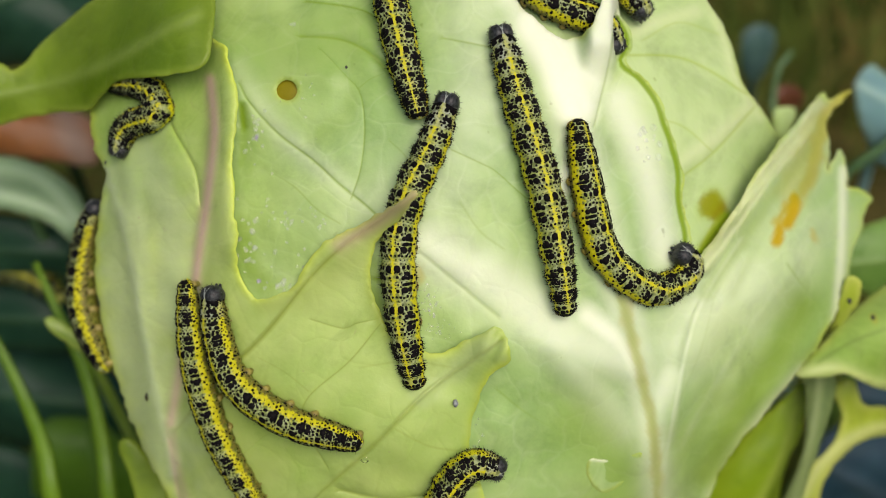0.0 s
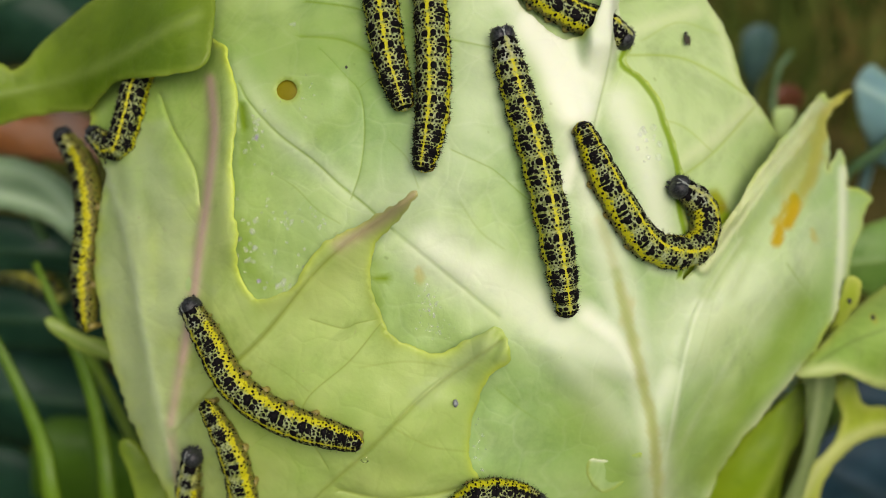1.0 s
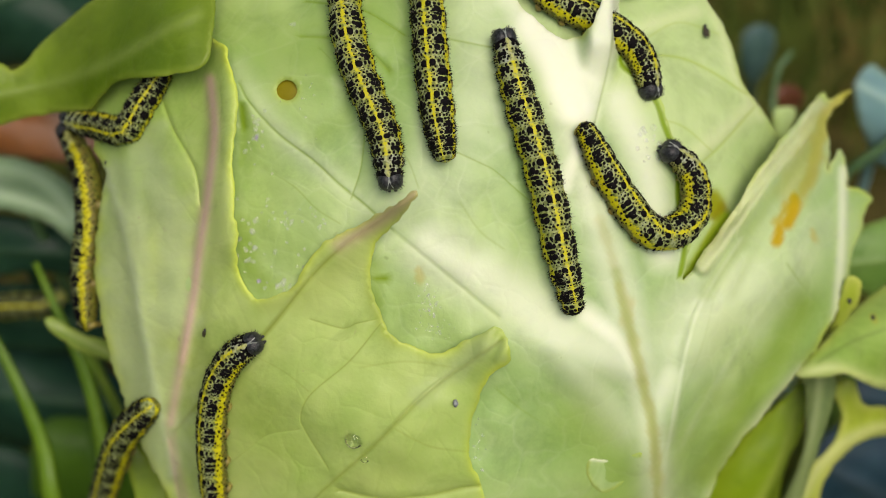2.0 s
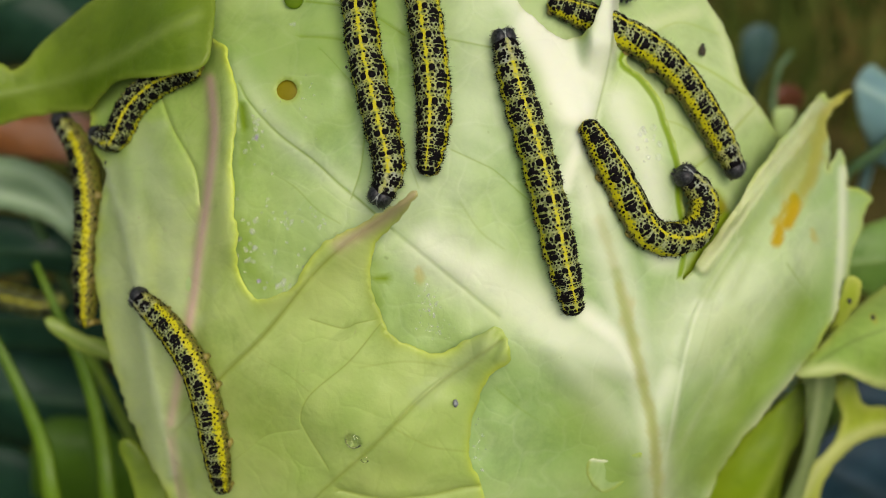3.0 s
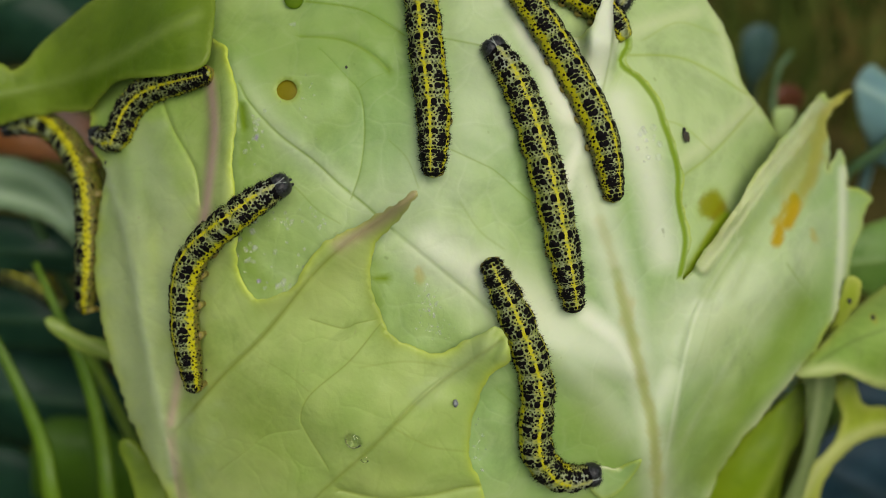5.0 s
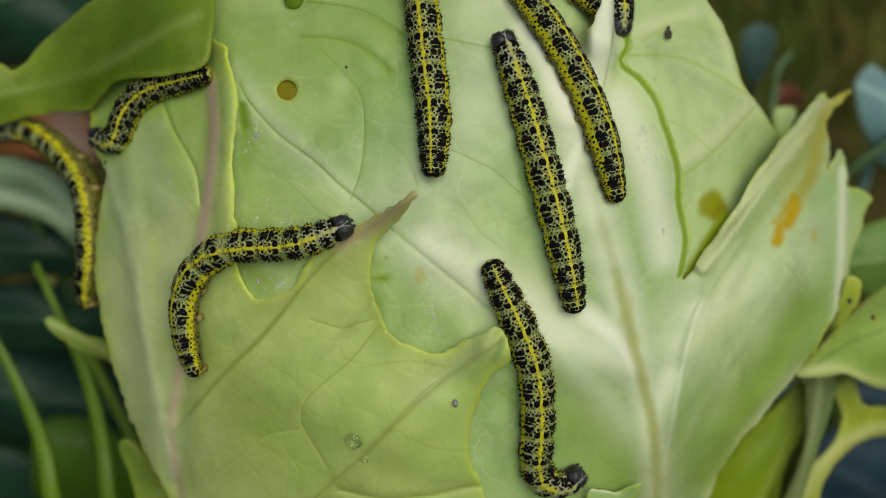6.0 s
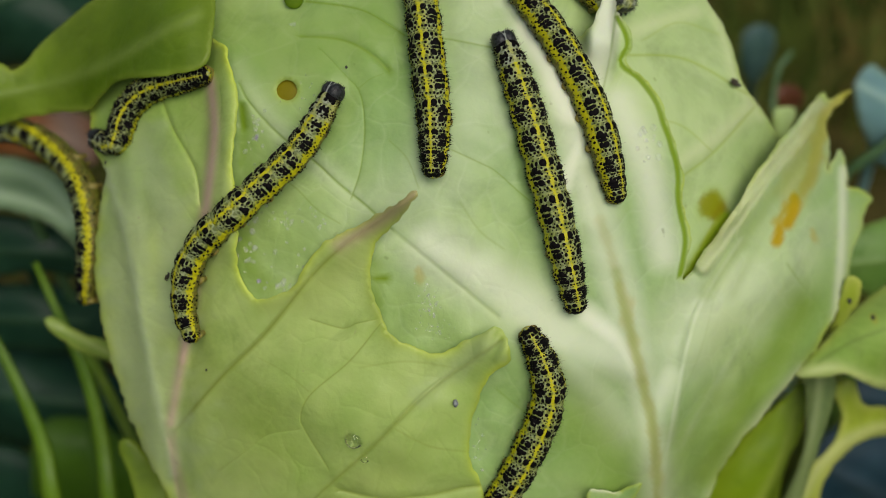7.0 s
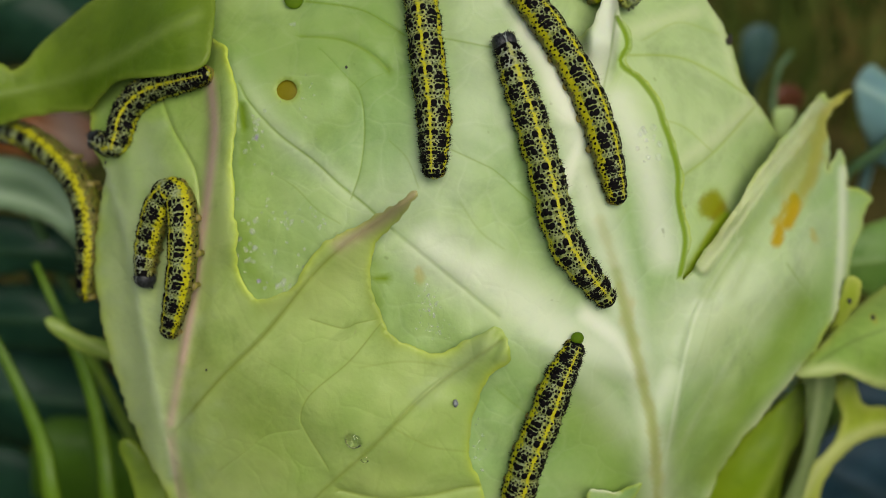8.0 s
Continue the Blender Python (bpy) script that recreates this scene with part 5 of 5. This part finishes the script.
    way.append((1.2, (600, -160), (640, -120), (668, 0), (685, 100), (715, 196)))
    way.append((1.4, (630, 80), (575, 20), (570, -50), (620, -90), (665, -30), (682, 70), (705, 170)))
    way.append((1.5, (705, 150), (640, 140), (568, 90), (548, 20), (600, -30), (660, -10), (688, 95)))
    way.append((1.6, (692, 250), (675, 165), (605, 95), (575, 20), (610, -60), (660, -50), (680, 48)))
    way.append((1.7, (683, 331), (680, 230), (625, 120), (600, 20), (610, -80), (630, -110)))
    way.append((2.7, (715, 345), (675, 240), (650, 120), (635, 0), (625, -120)))
    way.append((2.9, (715, 345), (675, 240), (650, 120), (635, 0), (625, -120)))
    way.append((3.0, (664, 362), (690, 305), (672, 210), (645, 90), (630, -30), (620, -110)))
    way.append((3.1, (590, 400), (640, 310), (667, 200), (655, 80), (640, -60)))
    way.append((3.2, (720, 225), (690, 270), (640, 255), (640, 170), (645, 50), (640, -110)))
    way.append((3.3, (690, 95), (710, 160), (670, 210), (615, 170), (612, 60), (630, -90)))
    way.append((3.4, (845, 265), (780, 215), (690, 185), (635, 125), (630, 20), (640, -60)))
    way.append((3.5, (930, 358), (840, 328), (740, 305), (685, 235), (655, 130), (645, 28)))
    way.append((3.6, (910, 540), (895, 440), (820, 375), (730, 330), (688, 240), (682, 115)))
    way.append((3.7, (913, 635), (915, 540), (860, 430), (780, 360), (705, 310), (688, 212)))
    way.append((3.8, (1160, 583), (1060, 602), (960, 590), (895, 500), (820, 405), (722, 322)))
    way.append((3.9, (982, 870), (975, 730), (945, 630), (890, 520), (830, 402)))
    way.append((4.0, (935, 960), (945, 830), (958, 710), (935, 610), (885, 510), (832, 408)))
    way.append((4.1, (1000, 870), (950, 820), (950, 730), (935, 620), (895, 520), (850, 430)))
    way.append((4.2, (1055, 783), (985, 815), (940, 790), (950, 690), (918, 575), (864, 458)))
    way.append((4.3, (1030, 836), (970, 830), (943, 780), (950, 680), (916, 570), (864, 458)))
    way.append((4.5, (1062, 822), (990, 845), (945, 790), (950, 680), (916, 570), (864, 458)))
    way.append((4.8, (1075, 825), (995, 845), (948, 790), (950, 680), (916, 570), (864, 458)))
    way.append((5.6, (1028, 872), (975, 860), (943, 800), (955, 690), (918, 575), (864, 460)))
    way.append((5.8, (1028, 872), (975, 860), (943, 800), (955, 690), (918, 575), (864, 460)))
    way.append((6.0, (1030, 832), (1000, 858), (950, 840), (952, 740), (940, 630), (866, 462)))
    way.append((6.2, (870, 940), (915, 865), (962, 780), (958, 680), (920, 575), (868, 465)))
    way.append((6.4, (850, 980), (900, 880), (950, 780), (955, 680), (930, 590), (890, 485)))
    way.append((6.5, (830, 1000), (870, 910), (930, 810), (970, 710), (960, 640), (930, 580)))
    way.append((7.7, (835, 1000), (875, 910), (930, 810), (970, 710), (960, 640), (932, 583)))
    way.append((7.8, (850, 1010), (895, 910), (935, 810), (965, 710), (960, 640), (934, 583)))
    way.append((8.0, (870, 1040), (905, 920), (935, 810), (965, 740), (990, 670), (1022, 605)))
    tail = crawl(caterpillar("restless " + spotted + ", crossing the pale leaf"), over_other, way)
    way = []
    way.append((0.0, (375, 508), (385, 590), (420, 680), (510, 745), (640, 785)))
    way.append((0.4, (375, 508), (382, 590), (420, 680), (510, 745), (640, 785)))
    way.append((0.6, (352, 515), (378, 600), (420, 680), (510, 745), (640, 785)))
    way.append((1.0, (330, 532), (370, 600), (415, 680), (500, 740), (640, 785)))
    way.append((1.1, (404, 530), (375, 610), (415, 690), (505, 745), (640, 788)))
    way.append((1.2, (300, 550), (345, 610), (405, 690), (495, 745), (640, 782)))
    way.append((1.3, (232, 770), (260, 700), (330, 655), (400, 660), (462, 715)))
    way.append((1.4, (190, 830), (210, 770), (250, 700), (310, 665), (385, 658)))
    way.append((1.5, (182, 688), (205, 730), (222, 792), (204, 752), (228, 722), (265, 728)))
    way.append((1.6, (290, 825), (235, 850), (212, 790), (205, 725), (265, 735)))
    way.append((1.7, (200, 850), (215, 800), (240, 710), (280, 670), (310, 690)))
    way.append((2.2, (150, 960), (170, 900), (200, 820), (230, 780), (240, 740)))
    way.append((2.7, (120, 1250), (130, 1180), (140, 1110), (150, 1050), (160, 1000)))
    way.append((8.0, (120, 1250), (130, 1180), (140, 1110), (150, 1050), (160, 1000)))
    crawl(caterpillar(spotted + ", leaving the yellow-green leaf"), on_outer, way, lean=(-0.38, 0.34))
    way = []
    way.append((0.0, (480, 930), (440, 870), (385, 770), (345, 640), (330, 495)))
    way.append((0.2, (470, 920), (435, 860), (385, 770), (345, 640), (330, 495)))
    way.append((0.4, (375, 960), (375, 880), (365, 750), (340, 620), (315, 515)))
    way.append((0.5, (440, 900), (420, 920), (375, 840), (345, 700), (318, 535)))
    way.append((0.6, (480, 790), (505, 840), (450, 865), (375, 820), (342, 700), (325, 545)))
    way.append((0.8, (470, 950), (425, 880), (385, 800), (345, 680), (325, 555)))
    way.append((1.0, (342, 795), (335, 880), (370, 960), (430, 920), (415, 810), (362, 708)))
    way.append((1.2, (388, 738), (335, 820), (315, 900), (360, 960), (430, 930), (460, 820)))
    way.append((1.4, (410, 635), (390, 720), (355, 840), (350, 960), (400, 1010)))
    way.append((1.5, (358, 590), (392, 650), (385, 740), (365, 860), (370, 1000)))
    way.append((1.6, (280, 605), (350, 630), (388, 700), (385, 820), (385, 960)))
    way.append((1.7, (500, 665), (435, 650), (385, 710), (375, 830), (385, 960)))
    way.append((2.2, (430, 560), (390, 640), (375, 740), (380, 840), (390, 940)))
    way.append((2.8, (508, 495), (420, 530), (375, 620), (378, 760), (388, 900)))
    way.append((2.9, (368, 470), (378, 560), (378, 660), (382, 760), (388, 880)))
    way.append((3.0, (236, 518), (300, 580), (350, 660), (375, 750), (395, 872)))
    way.append((3.1, (331, 420), (285, 510), (310, 620), (350, 710), (400, 820)))
    way.append((3.2, (475, 460), (390, 465), (310, 530), (310, 620), (350, 720), (408, 822)))
    way.append((3.3, (500, 473), (420, 510), (340, 580), (330, 670), (360, 750), (408, 825)))
    way.append((3.4, (515, 478), (430, 515), (345, 590), (335, 680), (360, 760), (410, 825)))
    way.append((3.7, (525, 472), (430, 515), (345, 590), (335, 680), (360, 760), (410, 825)))
    way.append((4.0, (548, 445), (450, 505), (355, 585), (343, 680), (362, 760), (410, 825)))
    way.append((4.2, (548, 440), (460, 505), (360, 590), (345, 680), (362, 760), (410, 825)))
    way.append((4.3, (550, 432), (470, 500), (370, 590), (345, 680), (362, 760), (410, 825)))
    way.append((4.4, (485, 404), (450, 490), (380, 580), (345, 680), (362, 760), (410, 825)))
    way.append((4.5, (332, 382), (345, 470), (362, 570), (342, 680), (360, 760), (412, 830)))
    way.append((4.6, (396, 268), (340, 370), (328, 490), (337, 610), (362, 768)))
    way.append((4.7, (578, 372), (430, 378), (340, 450), (328, 570), (340, 710)))
    way.append((4.9, (520, 330), (420, 380), (340, 460), (328, 570), (345, 700)))
    way.append((5.3, (480, 290), (420, 380), (340, 460), (328, 570), (348, 680)))
    way.append((5.7, (590, 410), (490, 430), (385, 435), (330, 510), (328, 590), (350, 667)))
    way.append((5.8, (598, 412), (500, 435), (385, 435), (330, 510), (328, 590), (350, 667)))
    way.append((6.0, (622, 395), (530, 430), (400, 440), (335, 500), (328, 590), (350, 667)))
    way.append((6.1, (642, 330), (520, 400), (400, 440), (338, 500), (328, 590), (350, 667)))
    way.append((6.2, (430, 228), (445, 330), (410, 420), (345, 480), (328, 580), (350, 675)))
    way.append((6.3, (562, 279), (440, 320), (370, 410), (330, 500), (328, 580), (350, 660)))
    way.append((6.4, (620, 345), (510, 390), (390, 415), (325, 490), (325, 570), (350, 640)))
    way.append((6.5, (608, 338), (500, 395), (390, 412), (325, 490), (325, 570), (350, 638)))
    way.append((6.6, (492, 203), (462, 300), (400, 385), (335, 460), (325, 560), (350, 638)))
    way.append((6.7, (444, 180), (420, 300), (370, 400), (335, 480), (325, 560), (348, 635)))
    way.append((6.8, (615, 243), (510, 265), (410, 340), (340, 450), (328, 550), (350, 635)))
    way.append((7.0, (598, 148), (535, 260), (430, 360), (350, 440), (325, 530), (345, 608)))
    way.append((7.1, (448, 155), (465, 260), (410, 370), (345, 460), (325, 530), (345, 608)))
    way.append((7.2, (405, 132), (400, 240), (393, 340), (345, 450), (325, 540), (345, 612)))
    way.append((7.4, (408, 140), (400, 240), (380, 350), (345, 450), (325, 540), (330, 610)))
    way.append((7.6, (420, 135), (395, 260), (360, 390), (338, 500), (320, 615)))
    way.append((7.7, (275, 485), (270, 430), (285, 365), (318, 345), (325, 430), (312, 530), (298, 600)))
    way.append((7.8, (262, 512), (268, 430), (290, 355), (318, 345), (325, 440), (312, 530), (297, 602)))
    way.append((8.0, (255, 508), (264, 430), (288, 352), (318, 345), (325, 440), (314, 530), (297, 598)))
    crawl(caterpillar("searching " + spotted + ", on the purple rib", 0.94), on_outer, way,
          lean=[(0.0, -0.5, 0.1), (1.7, -0.55, 0.1), (2.8, -0.6, 0.1), (4.4, -0.65, 0.1), (4.7, -0.6, 0.2), (6.5, -0.45, 0.2), (7.1, -0.5, 0.1), (7.25, -0.05, 0.0), (7.6, -0.05, 0.0), (7.8, -0.6, 0.0), (8.0, -0.6, 0.0)])
    way = []
    way.append((0.0, (172, 358), (152, 440), (145, 530), (165, 600), (190, 655)))
    way.append((0.2, (178, 365), (150, 450), (135, 530), (155, 600), (188, 650)))
    way.append((0.4, (98, 238), (150, 290), (158, 390), (150, 490), (155, 585)))
    way.append((0.6, (100, 235), (145, 290), (160, 385), (152, 480), (155, 585)))
    way.append((1.6, (115, 232), (148, 300), (162, 390), (150, 490), (155, 585)))
    way.append((2.8, (105, 208), (145, 270), (160, 370), (155, 470), (152, 580)))
    way.append((3.6, (90, 200), (140, 255), (158, 350), (155, 460), (150, 572)))
    way.append((4.2, (50, 212), (115, 225), (155, 310), (158, 430), (150, 568)))
    way.append((4.7, (20, 215), (100, 212), (152, 290), (160, 420), (150, 560)))
    way.append((5.4, (-20, 240), (60, 230), (140, 300), (162, 400), (150, 550)))
    way.append((8.0, (-30, 235), (45, 240), (130, 310), (162, 400), (152, 532)))
    crawl(caterpillar("shaded caterpillar with a yellow flank, at the leaf edge"), at_edge, way, lean=(-4.0, 1.8))
    way = []
    way.append((0.0, (208, 275), (225, 225), (280, 200), (260, 155), (190, 148)))
    way.append((0.2, (205, 270), (205, 190), (235, 145), (275, 190), (302, 290)))
    way.append((0.4, (182, 282), (218, 225), (225, 160), (280, 150), (320, 192)))
    way.append((0.6, (148, 192), (185, 245), (222, 235), (235, 165), (260, 100)))
    way.append((0.8, (165, 232), (210, 255), (230, 195), (245, 140), (280, 90)))
    way.append((1.0, (160, 235), (205, 262), (228, 205), (245, 140), (280, 90)))
    way.append((1.2, (128, 150), (160, 225), (212, 262), (238, 200), (262, 120)))
    way.append((1.4, (172, 140), (185, 220), (225, 242), (245, 190), (275, 120)))
    way.append((1.5, (75, 178), (140, 200), (210, 248), (240, 190), (265, 110)))
    way.append((1.6, (75, 190), (140, 205), (215, 248), (242, 190), (265, 110)))
    way.append((1.8, (97, 202), (150, 215), (215, 248), (245, 190), (275, 120)))
    way.append((2.6, (165, 238), (205, 245), (232, 190), (280, 145), (350, 120)))
    way.append((3.3, (165, 238), (205, 245), (232, 190), (280, 145), (350, 120)))
    way.append((3.4, (208, 308), (185, 250), (215, 200), (260, 155), (340, 130)))
    way.append((3.5, (180, 295), (185, 245), (215, 205), (260, 155), (340, 130)))
    way.append((3.6, (165, 235), (205, 242), (232, 190), (275, 155), (370, 130)))
    way.append((8.0, (163, 245), (205, 255), (225, 195), (270, 155), (370, 130)))
    crawl(caterpillar("shaded caterpillar, twisting under the curled leaf", 0.88), on_outer, way, lean=(0.45, 0.35))
    way = []
    way.append((0.0, (1093, 92), (1060, 40), (1000, 18), (940, -20), (880, -90)))
    way.append((0.4, (1100, 50), (1065, 30), (1010, 30), (960, -20), (900, -100)))
    way.append((1.0, (1115, 75), (1065, 45), (1010, 25), (950, -15), (890, -80)))
    way.append((1.2, (1108, 110), (1075, 55), (1015, 25), (950, -15), (890, -80)))
    way.append((1.5, (1132, 152), (1095, 80), (1040, 35), (970, 0), (900, -70)))
    way.append((1.8, (1150, 168), (1120, 90), (1050, 35), (980, 0), (910, -70)))
    way.append((2.8, (1176, 195), (1160, 100), (1095, 50), (1010, 20), (930, -20)))
    way.append((2.9, (1285, 300), (1235, 190), (1160, 90), (1060, 40), (960, -5)))
    way.append((3.0, (1308, 312), (1250, 205), (1180, 110), (1080, 48), (970, 5)))
    way.append((3.2, (1302, 300), (1248, 200), (1180, 110), (1080, 48), (970, 5)))
    way.append((3.4, (1350, 330), (1265, 220), (1190, 120), (1090, 52), (970, 0)))
    way.append((3.5, (1360, 358), (1280, 240), (1200, 130), (1095, 55), (975, 5)))
    way.append((3.6, (1185, 75), (1245, 95), (1250, 155), (1190, 140), (1110, 70), (1030, 30)))
    way.append((3.7, (1095, 40), (1170, 32), (1232, 80), (1210, 145), (1140, 125), (1070, 85)))
    way.append((3.8, (1000, 0), (1090, 30), (1180, 50), (1230, 115), (1195, 190), (1125, 212)))
    way.append((3.9, (960, -20), (1040, 15), (1130, 50), (1210, 100), (1240, 165), (1222, 232)))
    way.append((4.0, (950, -20), (1030, 10), (1110, 45), (1190, 110), (1250, 178)))
    way.append((4.2, (940, -30), (1020, 5), (1100, 40), (1180, 95), (1238, 155)))
    way.append((4.4, (900, -60), (990, -10), (1070, 25), (1120, 60), (1160, 100)))
    way.append((4.6, (890, -60), (970, -10), (1050, 20), (1100, 45), (1135, 85)))
    way.append((5.5, (900, -150), (950, -90), (1000, -40), (1040, 0), (1065, 35)))
    way.append((8.0, (900, -190), (950, -120), (1000, -70), (1040, -30), (1060, -5)))
    crawl(caterpillar(spotted + ", beneath the rib"), beneath, way, lean=(0.3, -0.3))
    way = []
    way.append((0.0, (1142, 28), (1110, -20), (1090, -80), (1070, -140), (1060, -190)))
    way.append((0.2, (1130, -20), (1110, -60), (1090, -110), (1070, -160), (1060, -210)))
    way.append((1.3, (1120, -20), (1110, -60), (1090, -110), (1070, -160), (1060, -210)))
    way.append((1.5, (1100, 42), (1115, -10), (1100, -70), (1080, -120), (1060, -180)))
    way.append((1.8, (1120, -20), (1110, -60), (1090, -110), (1070, -160), (1060, -210)))
    way.append((5.6, (1090, 20), (1095, -20), (1090, -80), (1080, -140), (1070, -190)))
    way.append((6.0, (1098, 58), (1092, 0), (1090, -70), (1080, -140), (1070, -190)))
    way.append((6.3, (1100, 52), (1095, 0), (1090, -70), (1080, -140), (1070, -190)))
    way.append((6.5, (1102, 20), (1095, -20), (1090, -80), (1080, -140), (1070, -190)))
    way.append((8.0, (1120, 5), (1100, -30), (1090, -90), (1080, -140), (1070, -190)))
    crawl(caterpillar(spotted + ", at the top"), beneath, way)
    way = []
    way.append((0.0, (890, 832), (835, 822), (790, 870), (770, 940), (790, 1030)))
    way.append((0.2, (905, 835), (850, 822), (800, 870), (780, 940), (790, 1030)))
    way.append((0.4, (915, 860), (860, 832), (805, 870), (780, 940), (790, 1030)))
    way.append((0.6, (920, 875), (870, 845), (815, 875), (785, 940), (790, 1030)))
    way.append((0.8, (940, 890), (880, 855), (820, 885), (790, 950), (790, 1030)))
    way.append((1.0, (960, 895), (895, 875), (835, 885), (800, 950), (795, 1040)))
    way.append((1.2, (940, 885), (895, 880), (860, 930), (830, 990), (810, 1060)))
    way.append((1.6, (955, 895), (920, 890), (880, 940), (840, 1000), (820, 1070)))
    way.append((2.5, (960, 960), (930, 980), (890, 1020), (850, 1060), (820, 1120)))
    way.append((8.0, (960, 980), (930, 1000), (890, 1030), (850, 1070), (820, 1130)))
    crawl(caterpillar(spotted + ", curling along the lower leaf"), on_outer, way)
    way = []
    way.append((0.0, (-90, 500), (-30, 480), (30, 482), (80, 505), (110, 530)))
    way.append((1.3, (-90, 500), (-30, 480), (30, 482), (80, 505), (110, 530)))
    way.append((1.6, (-90, 560), (-30, 560), (30, 545), (80, 540), (110, 520)))
    way.append((3.0, (-90, 530), (-30, 520), (30, 530), (80, 540), (110, 530)))
    way.append((4.7, (-90, 500), (-30, 490), (30, 500), (80, 520), (110, 550)))
    way.append((5.9, (-60, 470), (-10, 440), (40, 440), (70, 480), (90, 520)))
    way.append((6.4, (60, 620), (20, 570), (15, 500), (40, 440), (85, 430)))
    way.append((7.0, (-90, 470), (-40, 440), (0, 430), (40, 430), (80, 440)))
    way.append((8.0, (-120, 480), (-80, 470), (-40, 460), (0, 450), (40, 450)))
    crawl(caterpillar("dim caterpillar in the shade of the dark leaves"), far_back, way)
    flit(fly("tiny dark fly on the pale leaf", 0.85), lambda x, y: dome(x, y) - 2.3, [
        (0.0, 1330, -60, 40), (0.7, 1290, -20, 60), (1.0, 1212, 68, 80), (1.2, 1272, 128, 20), (1.4, 1280, 92, 60), (1.5, 1275, 55, 90), (2.2, 1240, 60, 70),
        (3.0, 1240, 88, 60), (3.3, 1150, 140, 30), (3.9, 1128, 120, 10), (4.2, 1195, 180, 30), (4.5, 1220, 300, 100), (5.2, 1205, 200, 90), (5.8, 1193, 95, 80),
        (6.0, 1180, 58, 70), (6.2, 1250, 100, 10), (6.5, 1344, 218, -30), (7.0, 1300, 150, -20), (7.5, 1256, 80, 60), (7.6, 1270, 135, -50), (8.0, 1288, 70, 50)])
    flit(fly("tiny dark fly on the yellow-green leaf", 0.5), outer_height, [
        (0.0, 262, 700, 70), (0.2, 280, 690, 70), (0.4, 286, 700, 60), (0.6, 285, 700, 60), (0.8, 260, 692, 20), (1.0, 328, 662, 60), (1.5, 372, 548, 60), (2.5, 350, 640, 80),
        (3.5, 330, 660, 60), (5.8, 318, 560, 60), (6.2, 296, 530, 50), (6.5, 295, 510, 70), (7.2, 300, 484, 60), (7.6, 299, 482, 60), (8.0, 300, 480, 60)])
    walk(PELLET, [(t, m @ Matrix.Translation((-0.0013 if t > 7.95 else 0.0002, -0.0004 if t > 7.95 else 0, 0.0003 if t > 7.95 else 0))) for t, m in tail])
    lies = FALLEN_PELLET.matrix_world.copy()
    above = Matrix.Translation(UP * 0.008) @ lies
    walk(FALLEN_PELLET, [(0.0, above), (1.8, above), (2.6, lies), (8.0, lies)])
    stay, slip = Matrix.Identity(4), Matrix.Translation(at(1090, 868, -13) - at(1090, 815, -13))
    walk(SCRAP, [(0.0, stay), (4.7, stay), (5.7, slip), (8.0, slip)])


motions()
